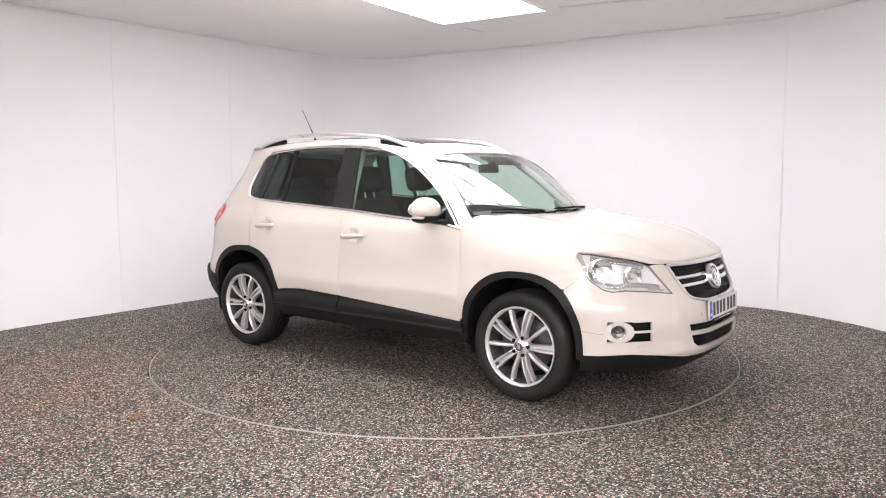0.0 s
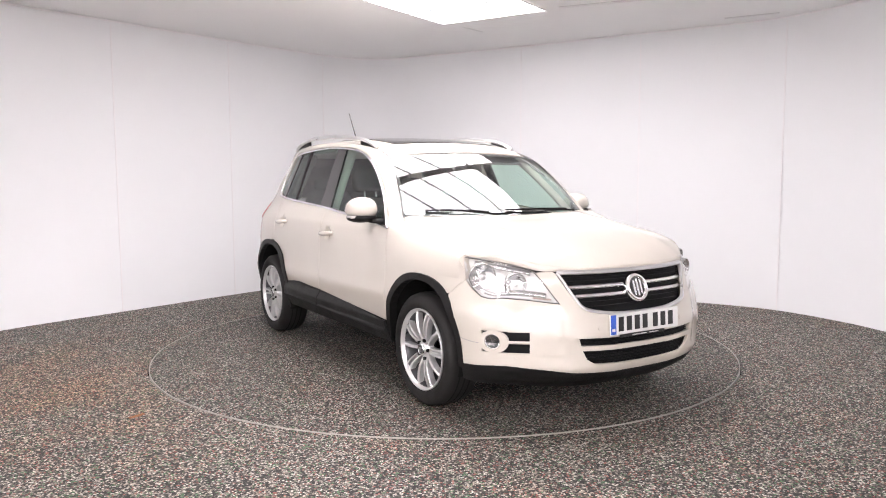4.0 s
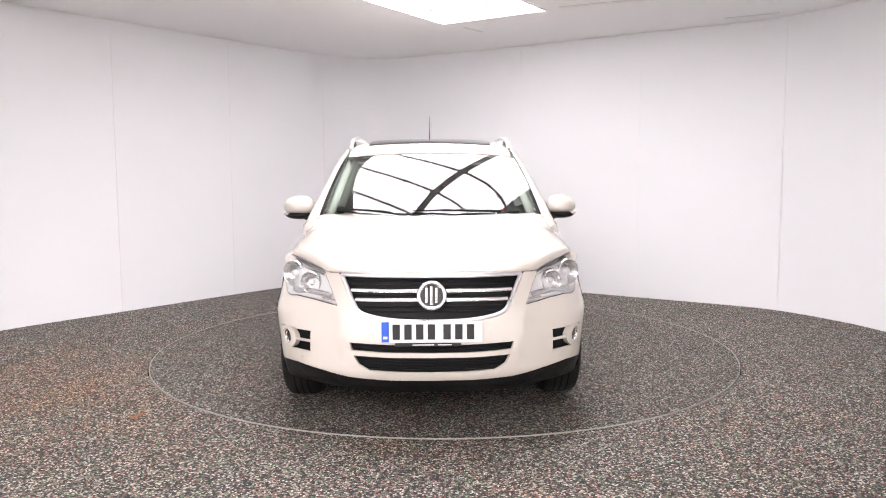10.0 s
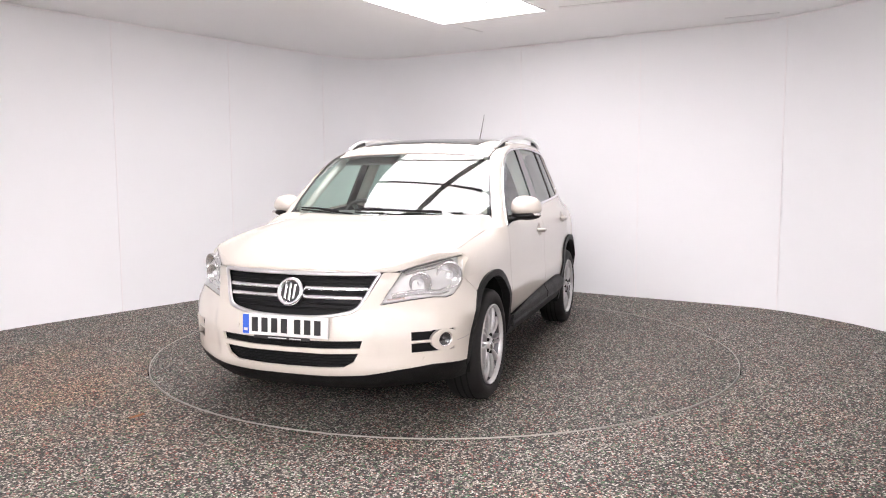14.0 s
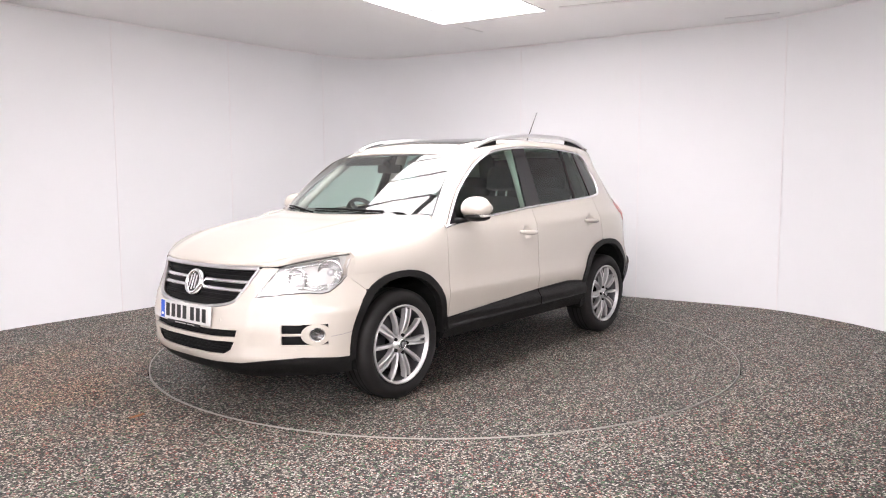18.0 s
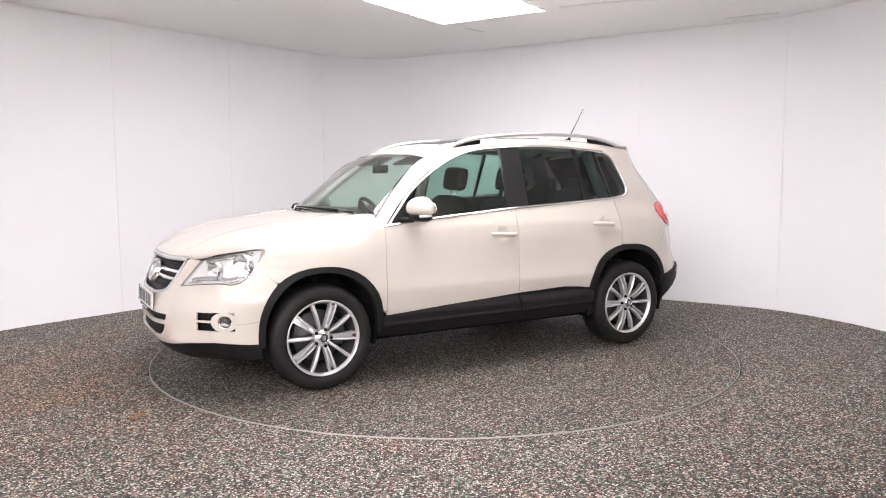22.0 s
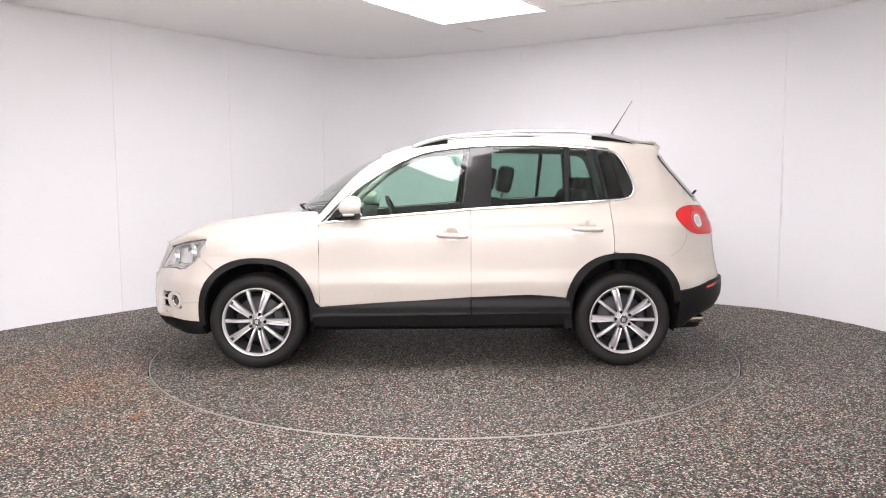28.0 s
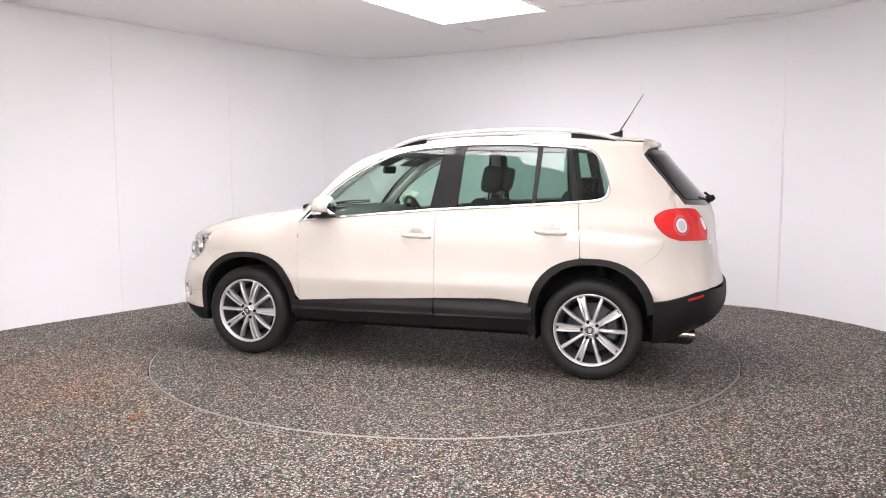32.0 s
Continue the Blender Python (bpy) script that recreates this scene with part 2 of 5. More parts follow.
def build_room():
    # walls, as curved sheets with thickness
    def sheet(name, pts, z0, z1, thick, mat, label, off=0.0, parent=None):
        bm = bmesh.new()
        P = np.array(pts)
        tan = np.gradient(P, axis=0)
        tan /= np.linalg.norm(tan, axis=1)[:, None]
        nor = np.stack([-tan[:, 1], tan[:, 0]], 1)
        A, B = P + nor * off, P + nor * (off + thick)
        ring = []
        for i in range(len(P)):
            ring.append([bm.verts.new((*A[i], z0)), bm.verts.new((*A[i], z1)), bm.verts.new((*B[i], z1)), bm.verts.new((*B[i], z0))])
        for a, b in zip(ring, ring[1:]):
            for k in range(4):
                bm.faces.new((a[k], a[(k + 1) % 4], b[(k + 1) % 4], b[k]))
        bm.faces.new(ring[0])
        bm.faces.new(ring[-1][::-1])
        bmesh.ops.recalc_face_normals(bm, faces=bm.faces)
        for f in bm.faces:
            f.normal_update()
            f.smooth = abs(f.normal.z) < 0.5
        # the long edges stay sharp, so that the wall is shaded as upright from foot to top
        for e in bm.edges:
            e.smooth = abs(e.verts[0].co.z - e.verts[1].co.z) > 0.001 and len(P) > 2
        ob = part(name, bm, mat, parent)
        return ob if parent else tagged(ob, label, kind="structure")

    w = sheet("wall", WALL, 0.0, CEIL, 0.12, M_WALL, "smooth white painted curved studio wall of joined panels")
    joints = ((-4.55, 5.75), (-3.26, 7.64), (-2.42, 8.76), (-1.52, 9.82), (0.94, 9.24), (2.16, 8.44), (3.36, 7.57))
    # unseen near end of the room, set far back to suit the added fill rows
    back = sheet("wall_south", np.array([(3.5, -6.0), (-4.4, -6.0)]), 0.0, CEIL, 0.12, M_WALL, "plain white wall that closes the studio")
    trim = sheet("ceiling_trim", WALL, CEIL - 0.020, CEIL - 0.004, -0.008, M_STRIP, "thin white cove strip where wall meets ceiling", off=-0.002)
    # upright joint strips
    for x, y in joints:
        i = int(np.argmin((WALL[:, 0] - x) ** 2 + (WALL[:, 1] - y) ** 2))
        t = WALL[min(i + 1, 279)] - WALL[i - 1]
        a = math.degrees(math.atan2(t[1], t[0]))
        bm = bmesh.new()
        box(bm, (-0.006, -0.002, 0.0), (0.006, 0.002, CEIL - 0.04), bevel=0.0015)
        ob = part("joint_strip", bm, M_STRIP, w)
        ob.matrix_basis = pose(x, y, 0, 0, 0, a) @ pose(0, -0.004, 0)
    # floor with a round opening for the turntable
    bm = bmesh.new()
    n = 128
    inner = [bm.verts.new((CX + (RING + 0.018) * math.cos(2 * math.pi * k / n), CY + (RING + 0.018) * math.sin(2 * math.pi * k / n), 0)) for k in range(n)]
    outer = []
    for k in range(n):
        a = 2 * math.pi * k / n
        c, s = math.cos(a), math.sin(a)
        d = min((6.2 / abs(c)) if abs(c) > 1e-6 else 99, ((12.5 if s < 0 else 4.6) / abs(s)) if abs(s) > 1e-6 else 99)
        outer.append(bm.verts.new((CX + d * c, CY + d * s, 0)))
    for k in range(n):
        bm.faces.new((inner[k], outer[k], outer[(k + 1) % n], inner[(k + 1) % n]))
    low = [bm.verts.new((v.co.x, v.co.y, -0.05)) for v in inner]
    for k in range(n):
        bm.faces.new((inner[k], inner[(k + 1) % n], low[(k + 1) % n], low[k]))
    tagged(part("floor", bm, M_FLOOR), "speckled grey and brown bonded stone-chip floor", kind="structure")
    # ceiling
    bm = bmesh.new()
    box(bm, (-6.2, -6.3, CEIL), (6.2, 10.7, CEIL + 0.1))
    # joints and an air slot in the ceiling
    for x0, y0, x1, y1, w, mt in ((0.22, 8.07, 0.43, 8.32, 0.012, M_SLOT), (2.78, 7.66, 3.21, 7.41, 0.022, M_SLOT), (1.07, 7.13, 1.75, 6.82, 0.010, M_SLOT), (1.08, 7.18, 1.76, 6.87, 0.012, M_STRIP), (2.79, 7.70, 3.22, 7.45, 0.03, M_STRIP)):
        b2 = bmesh.new()
        l = math.hypot(x1 - x0, y1 - y0)
        box(b2, (0, -w / 2, -0.006), (l, w / 2, -0.001))
        tagged(part("ceiling_slot", b2, mt), "thin joint line in the white ceiling", kind="structure").matrix_basis = pose(x0, y0, CEIL, 0, 0, math.degrees(math.atan2(y1 - y0, x1 - x0)))
    tagged(part("ceiling", bm, M_CEIL), "flat matt white painted studio ceiling", kind="structure")


build_room()


def build_turntable():
    root = tagged(new("turntable"), "round floor turntable with speckled stone-chip surface and thin pale rim", "turntable")
    bm = bmesh.new()
    n = 160
    top = [bm.verts.new((RING * math.cos(2 * math.pi * k / n), RING * math.sin(2 * math.pi * k / n), 0.0)) for k in range(n)]
    bot = [bm.verts.new((v.co.x, v.co.y, -0.04)) for v in top]
    bm.faces.new(top)
    bm.faces.new(bot[::-1])
    for k in range(n):
        bm.faces.new((top[k], bot[k], bot[(k + 1) % n], top[(k + 1) % n]))
    part("disc", bm, M_DISC, root)
    bm = bmesh.new()
    r0, r1 = RING + 0.003, RING + 0.008
    lathe(bm, [(r0, -0.03), (r0, 0.003), (r0 + 0.003, 0.004), (r1 - 0.003, 0.004), (r1, 0.003), (r1, -0.03)], 200, pose(0, 0, 0, 90))
    part("rim_strip", bm, M_RING, root, "thin worn pale metal rim")
    return root


TURNTABLE = build_turntable()

# ceiling lights: slanting rows of panels over the turntable; straight rows over the near end are added fill
AX = 57.0


def build_lights():
    def panel(at, u, v, lu, lv, light=M_PANEL):
        """u runs along the row towards the camera, v across it."""
        root = tagged(new("ceiling_light"), "glowing white rectangular panel in thin frame, for ceiling lights and added fill", "ceiling light", "studio ceiling lights")
        bm = bmesh.new()
        box(bm, (0.020, 0.006, -0.010), (lu - 0.020, lv - 0.006, -0.004))
        part("diffuser", bm, light, root, "glowing white diffuser")
        bm = bmesh.new()
        for lo, hi in (((0, 0, -0.012), (lu, 0.006, -0.002)), ((0, lv - 0.006, -0.012), (lu, lv, -0.002)), ((0, 0.006, -0.012), (0.020, lv - 0.006, -0.002)), ((lu - 0.020, 0.006, -0.012), (lu, lv - 0.006, -0.002))):
            box(bm, lo, hi)
        part("frame", bm, M_FRAME, root)
        root.matrix_basis = at @ pose(u, v, 0)

    over = pose(0.06, 7.96, CEIL, 0, 0, AX + 180)
    # two slanting rows over the turntable, the second starting one panel later, each ending in a half panel
    for row, first, last in ((0, 0, 5), (1, 1, 5)):
        for k in range(first, last + 1):
            panel(over, k * 0.63 + 0.08, row * 1.24, 0.625 if k < last else 0.30, 1.14)
    # added, unseen fill rows over the end of the room where the camera stands, longer at the back
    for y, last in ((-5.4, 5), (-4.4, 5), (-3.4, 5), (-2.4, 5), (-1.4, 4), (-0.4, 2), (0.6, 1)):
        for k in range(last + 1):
            panel(pose(-3.97 + 1.25 * k, y, CEIL), 0.0, 0.0, 1.14, 0.6, M_PANEL_FILL)


build_lights()


# ---- the car: one smooth skin, cut into its panels ----
# outline of the body from above, nose to tail, for y > 0
OUT = spline([(2.215, 0.0), (2.205, 0.28), (2.13, 0.52), (1.97, 0.735), (1.89, 0.810), (1.82, 0.856), (1.74, 0.884), (1.62, 0.898), (1.30, 0.904), (0.6, 0.903), (-0.3, 0.905), (-1.3, 0.903),
              (-1.72, 0.870), (-1.98, 0.785), (-2.12, 0.62), (-2.19, 0.32), (-2.205, 0.0)], 1200)
# a slimmer outline, that of the shoulders over the wheels
SHOULDER = spline([(2.215, 0.0), (2.205, 0.28), (2.13, 0.52), (1.95, 0.742), (1.70, 0.853), (1.30, 0.892), (0.6, 0.900), (-0.3, 0.905)], 800)
OUT_S = np.r_[0, np.cumsum(np.linalg.norm(np.diff(OUT, axis=0), axis=1))]
_side = slice(int(np.argmax(OUT[:, 1] > 0.6)), len(OUT) - int(np.argmax(OUT[::-1, 1] > 0.45)))


def sx(x):
    """Way along the outline to the place x on the side."""
    return float(np.interp(-x, -OUT[:, 0], OUT_S))


def sy(y):
    """Way along the outline to the place y on the nose; minus on the other side."""
    k = int(np.argmax(OUT[:, 1] > 0.72))
    return math.copysign(float(np.interp(abs(y), OUT[:k, 1], OUT_S[:k])), y)


def sya(y, z):
    """Way along the outline at which the skin itself, at height z, comes to y on the nose; minus on the other side."""
    y *= 1 + 0.06 * (1 - smooth(0.50, 0.68, z))
    lo, hi = 0.0, sx(1.75)
    for _ in range(30):
        mid = (lo + hi) / 2
        if skin(mid, z).y < abs(y):
            lo = mid
        else:
            hi = mid
    return math.copysign(lo, y) if y else 0.0


def sr(y):
    """Way along the outline to the place y on the tail."""
    k = len(OUT) - int(np.argmax(OUT[::-1, 1] > 0.72))
    return float(np.interp(-abs(y), -OUT[k:, 1], OUT_S[k:]))


S_END = OUT_S[-1]


def sxa(x, z):
    """Way along the outline at which the skin itself, at height z, comes to x on the rear half."""
    lo, hi = sx(-1.0), S_END - 0.03
    for _ in range(40):
        mid = (lo + hi) / 2
        if skin(mid, z).x > x:
            lo = mid
        else:
            hi = mid
    return lo


def smooth(a, b, v):
    v = min(1.0, max(0.0, (v - a) / (b - a)))
    return v * v * (3 - 2 * v)


def curve1(xs, ys):
    """A smooth function through a few knots (monotone cubic)."""
    xs, ys = np.array(xs, float), np.array(ys, float)
    h = np.diff(xs)
    d = np.diff(ys) / h
    m = np.r_[d[0], [0 if a * b <= 0 else 2 * a * b / (a + b) for a, b in zip(d, d[1:])], d[-1]]

    def f(x):
        i = int(min(len(h) - 1, max(0, np.searchsorted(xs, x) - 1)))
        t = (x - xs[i]) / h[i]
        if t < 0:
            return float(ys[0] + m[0] * (x - xs[0]))
        if t > 1:
            return float(ys[-1] + m[-1] * (x - xs[-1]))
        return float((2 * t ** 3 - 3 * t * t + 1) * ys[i] + (t ** 3 - 2 * t * t + t) * h[i] * m[i] + (-2 * t ** 3 + 3 * t * t) * ys[i + 1] + (t ** 3 - t * t) * h[i] * m[i + 1])
    return f


# how far the skin lies inside the outline, by height
D_SIDE = curve1([0.2, 0.34, 0.48, 0.61, 0.65, 0.71, 0.90, 1.00, 1.06, 1.13, 1.30, 1.45, 1.56, 1.62], [0.06, 0.034, 0.017, 0.0, 0.004, 0.010, 0.018, 0.031, 0.054, 0.084, 0.149, 0.208, 0.252, 0.287])
D_NOSE = curve1([0.2, 0.27, 0.36, 0.50, 0.62, 0.70, 0.78, 0.84, 0.88, 0.95], [0.16, 0.055, 0.005, 0.0, 0.020, 0.050, 0.080, 0.098, 0.125, 0.21])
D_TAIL = curve1([0.2, 0.28, 0.40, 0.50, 0.56, 0.60, 0.75, 0.95, 1.08, 1.16, 1.35, 1.52, 1.62], [0.36, 0.25, 0.085, 0.045, 0.042, 0.046, 0.080, 0.105, 0.12, 0.152, 0.300, 0.515, 0.62])
S_N0, S_N1 = sx(2.04), sx(1.62)
S_T0, S_T1 = sx(-1.60), sx(-2.05)
S_N00, S_CH0, S_CH1 = sx(1.98), sx(1.80), sx(1.30)
S_R0, S_R1, S_R2, S_R3 = sx(-1.05), sx(-1.80), sr(0.60), sr(0.15)
T_REAR = curve1([0.1, 0.90, 1.0, 1.05, 1.15, 1.30, 1.45, 1.62], [0.0, 0.0, 0.008, 0.022, 0.054, 0.068, 0.094, 0.104])
CREASE0, CREASE_K = sy(0.445), (sy(0.51) - sy(0.445)) / 0.26
HANDLES = ((sx(-0.083), 0.946), (sx(-1.035), 0.987))


def inset(s, z):
    s = abs(s)
    dish = 0.0
    for x0, z0 in HANDLES:
        r2 = ((s - x0) / 0.066) ** 2 + ((z - z0) / 0.046) ** 2
        if r2 < 1:
            dish += 0.021 * (1 - r2) ** 1.1
    # dish in the bumper corner, outside the crease that runs down from the headlamp
    if s < S_N1 and 0.34 < z < 0.72:
        c = CREASE0 + (z - 0.42) * CREASE_K
        dish += 0.010 * smooth(c - 0.004, c + 0.055, s) * (1 - smooth(c + 0.12, c + 0.30, s)) * smooth(0.34, 0.42, z) * (1 - smooth(0.58, 0.72, z))
    wn = 1 - smooth(S_N0, S_N1, s)
    wt = smooth(S_T0, S_T1, s)
    # shoulder over the front wheel, and the cabin that draws in towards the rear
    cheek = 0.042 * smooth(0.60, 0.84, z) * (1 - smooth(S_CH0, S_CH1, s)) * smooth(S_N00, S_CH0, s)
    taper = T_REAR(z) * smooth(S_R0, S_R1, s) * (1 - smooth(S_R2, S_R3, s))
    return D_NOSE(z) * wn + D_TAIL(z) * wt + D_SIDE(z) * (1 - wn - wt) + dish + cheek + taper


def skin(s, z, out=0.0):
    """A place on the car's skin: s along the outline, z up; out: metres proud of it."""
    a = abs(s)
    i = min(len(OUT) - 2, max(1, int(a / S_END * (len(OUT) - 1))))
    p = np.array([np.interp(a, OUT_S, OUT[:, 0]), np.interp(a, OUT_S, OUT[:, 1])])
    t = OUT[min(i + 12, len(OUT) - 1)] - OUT[max(i - 12, 0)]
    t = t / np.linalg.norm(t)
    d = inset(s, z) - out
    x, y = p[0] - t[1] * d, p[1] + t[0] * d
    if a < 0.02 or a > S_END - 0.02:
        y = p[1]
    return Vector((x, math.copysign(y, s) if s else 0.0, z))


def lampskin(s, z, out=0.0):
    """The skin where a headlamp turns over the shoulder."""
    q = 2.1 * max(0.0, z - 0.80) ** 2 * smooth(sy(0.50), sx(1.85), abs(s))
    return skin(s, z, out - q)


# bonnet and wing tops
Z_BONNET = curve1([0.9, 1.24, 1.5, 1.71, 1.92, 2.06, 2.13], [1.105, 1.085, 1.053, 1.016, 0.955, 0.895, 0.858])


def bonnet(x, y, out=0.0):
    w = float(np.interp(-x, -SHOULDER[:, 0], SHOULDER[:, 1])) - 0.008
    z0 = 0.80 - 0.10 * smooth(1.7, 2.1, x)
    n = 5.0 - 2.0 * smooth(1.7, 2.1, x)
    q = min(0.999, abs(y) / w)
    z = z0 + (Z_BONNET(x) - z0) * (1 - q ** n) ** 0.434
    # two raised folds that run to the grille
    f = abs(y) - (0.44 + 0.10 * (2.1 - x) / 1.1)
    z += 0.006 * math.exp(-(f / 0.06) ** 2)
    z += 0.014 * (1 - smooth(1.02, 1.30, x))
    # the rear corners stay full up to the pillars
    crown = Z_BONNET(x) + 0.006
    z += max(0.0, crown - z) * (1 - smooth(1.0, 1.24, x)) * smooth(0.42, 0.60, abs(y)) * (1 - smooth(0.735, 0.788, abs(y)))
    return Vector((x, y, z + out))


Z_ROOF = curve1([-1.85, -1.7, -1.5, -1.2, -0.8, -0.3, 0.1, 0.3, 0.46], [1.600, 1.616, 1.636, 1.657, 1.668, 1.662, 1.628, 1.587, 1.532])


def roof(x, y, out=0.0):
    q = abs(y) / 0.62
    xe = x + 0.04 * q * q * smooth(-0.6, 0.3, x)
    return Vector((x, y, Z_ROOF(xe) - 0.022 * q ** 2 - 0.030 * q ** 8 + out))


def screen(u, v, out=0.0):
    """The windscreen: u from side to side, -1 to 1, v from foot to top."""
    x = (1.125 - 0.275 * u * u) * (1 - v) + (0.455 - 0.040 * u * u) * v + 0.018 * 4 * v * (1 - v)
    y = u * (0.758 * (1 - v) + 0.622 * v)
    z = (1.098 + 0.008 * u * u) * (1 - v) + (1.527 - 0.025 * u * u) * v + 0.020 * 4 * v * (1 - v)
    return Vector((x + 0.6 * out, y, z + 0.8 * out))


def patch(name, polys, fmap, material, parent, label="", step=0.05, depth=0.016, side=1, centre=(0, 0, 0.7)):
    """A panel: flat polygons in the surface's own two measures, cut into a net and laid on the surface, with its rim turned in."""
    verts, loops, nors = [], [], []
    rims = []
    for poly in polys:
        bm = bmesh.new()
        f = bm.faces.new([bm.verts.new((a, b, 0)) for a, b in poly])
        f.normal_update()
        bmesh.ops.triangulate(bm, faces=[f])
        for ax in (0, 1):
            lo, hi = min(p[ax] for p in poly), max(p[ax] for p in poly)
            st = step if not hasattr(step, "__len__") else step[ax]
            for k in range(int(math.floor(lo / st)) + 1, int(math.ceil(hi / st))):
                co, no = [0, 0, 0], [0, 0, 0]
                co[ax], no[ax] = k * st, 1
                bmesh.ops.bisect_plane(bm, geom=bm.verts[:] + bm.edges[:] + bm.faces[:], dist=1e-5, plane_co=co, plane_no=no)
        bmesh.ops.remove_doubles(bm, verts=bm.verts, dist=1e-5)
        base = len(verts)
        bm.verts.index_update()
        e = 1e-3
        for v in bm.verts:
            a, b = v.co.x, v.co.y
            p = fmap(a, b)
            n = (fmap(a + e, b) - fmap(a - e, b)).cross(fmap(a, b + e) - fmap(a, b - e)).normalized()
            if n.dot(p - Vector(centre)) < 0:
                n = -n
            verts.append((p, n))
        for f in bm.faces:
            loops.append([base + v.index for v in f.verts])
        for ed in bm.edges:
            if len(ed.link_faces) == 1:
                rims.append((base + ed.verts[0].index, base + ed.verts[1].index))
        bm.free()
    # weld what adjoining polygons share, so that no rim stands between them
    key, pos, nor, remap = {}, [], [], []
    for p, n in verts:
        k = (round(p.x, 4), round(p.y, 4), round(p.z, 4))
        if k not in key:
            key[k] = len(pos)
            pos.append(p)
            nor.append(n)
        remap.append(key[k])
    count = {}
    for a, b in rims:
        k = tuple(sorted((remap[a], remap[b])))
        count[k] = count.get(k, 0) + 1
    faces = []
    for l in loops:
        q = []
        for i in l:
            if remap[i] not in q:
                q.append(remap[i])
        if len(q) > 2:
            n = (pos[q[1]] - pos[q[0]]).cross(pos[q[-1]] - pos[q[0]])
            faces.append(q if n.dot(nor[q[0]]) >= 0 else q[::-1])
    nface = len(faces)
    P = list(pos)
    if depth:
        for (a, b), c in count.items():
            if c == 1 and a != b:
                k = len(P)
                P += [pos[a], pos[b], pos[b] - nor[b] * depth, pos[a] - nor[a] * depth]
                faces.append([k, k + 1, k + 2, k + 3])
    me = bpy.data.meshes.new(name)
    me.from_pydata([(p.x, p.y * side, p.z) for p in P], [], [f if side > 0 else f[::-1] for f in faces])
    me.materials.append(material)
    me.shade_smooth()
    cn = []
    for i, f in enumerate(faces):
        for j in (f if side > 0 else f[::-1]):
            cn.append((nor[j].x, nor[j].y * side, nor[j].z) if i < nface else (0, 0, 0))
    me.normals_split_custom_set(cn)
    ob = new(name, me)
    ob.parent = parent
    if label:
        tagged(ob, label)
    return ob


def ribbon(name, curves, material, parent, side=1, label="", n=60, bulge=0.0):
    """A smooth band laid through two or three curves."""
    rows = [spline(c, n) for c in curves]
    if len(rows) == 2:
        A, B = rows
        fine = [A * (1 - t) + B * t for t in np.linspace(0, 1, 5)]
    else:
        A, C, B = rows
        fine = [A * (1 - t) * (1 - 2 * t) + C * 4 * t * (1 - t) + B * t * (2 * t - 1) for t in np.linspace(0, 1, 9)]
    bm = bmesh.new()
    grid_mesh(bm, [[(p[0], p[1] * side, p[2]) for p in r] for r in fine])
    bmesh.ops.recalc_face_normals(bm, faces=bm.faces)
    f = max(bm.faces, key=lambda q: q.calc_center_median().z)
    if f.normal.z < 0:
        bmesh.ops.reverse_faces(bm, faces=bm.faces)
    ob = part(name, bm, material, parent, label, smooth=True)
    return ob


def strip(name, pts, width, thick, material, parent, fmap=skin, side=1, n=60, label="", lift=0.0):
    """A narrow bead that follows a curve on the skin."""
    C = spline(pts, n)
    bm = bmesh.new()
    rows = []
    for i, (a, b) in enumerate(C):
        d = C[min(i + 1, n - 1)] - C[max(i - 1, 0)]
        d = d / (np.linalg.norm(d) + 1e-9)
        nx, nz = -d[1] * width / 2, d[0] * width / 2
        rows.append([fmap(a + nx, b + nz, lift - 0.004), fmap(a + nx * 0.8, b + nz * 0.8, lift + thick * 0.8), fmap(a, b, lift + thick), fmap(a - nx * 0.8, b - nz * 0.8, lift + thick * 0.8), fmap(a - nx, b - nz, lift - 0.004)])
    grid_mesh(bm, [[(p.x, p.y * side, p.z) for p in r] for r in rows])
    bmesh.ops.recalc_face_normals(bm, faces=bm.faces)
    return part(name, bm, material, parent, label, smooth=True)


def arc_pts(cx, cz, rx, rz, a0, a1, n):
    return [(cx + rx * math.cos(math.radians(a0 + (a1 - a0) * k / (n - 1))), cz + rz * math.sin(math.radians(a0 + (a1 - a0) * k / (n - 1)))) for k in range(n)]


def arch_pts(cx, cz, rx, rz, a0, a1, n, e):
    """A wheel arch: an arc that is squarer than a circle for e below 1."""
    out = []
    for k in range(n):
        a = math.radians(a0 + (a1 - a0) * k / (n - 1))
        c, q = math.cos(a), math.sin(a)
        out.append((cx + rx * math.copysign(abs(c) ** e, c), cz + rz * math.copysign(abs(q) ** e, q)))
    return out


def onside(pts):
    """Outline points given as x, z on the car's flank, in the skin's measures."""
    return [(sx(x), z) for x, z in pts]


# outlines on the flank
F_ARCH = [(x, z) for x, z in arch_pts(1.297, 0.365, 0.418, 0.428, 182, -2, 25, 0.86)]       # front to rear over the wheel
R_ARCH = [(x, z) for x, z in arch_pts(-1.302, 0.385, 0.420, 0.430, 10, 166, 23, 0.84)]      # front to rear
WIN_TOP = [tuple(p) for p in spline([(0.812, 1.040), (0.747, 1.115), (0.608, 1.256), (0.433, 1.381), (0.251, 1.478), (0.035, 1.546), (-0.331, 1.580), (-0.702, 1.584), (-1.068, 1.560), (-1.235, 1.540)], 40)]
WIN_REAR = [tuple(p) for p in spline([(-1.235, 1.540), (-1.312, 1.500), (-1.365, 1.400), (-1.402, 1.290), (-1.390, 1.225), (-1.330, 1.196), (-1.205, 1.183)], 16)]
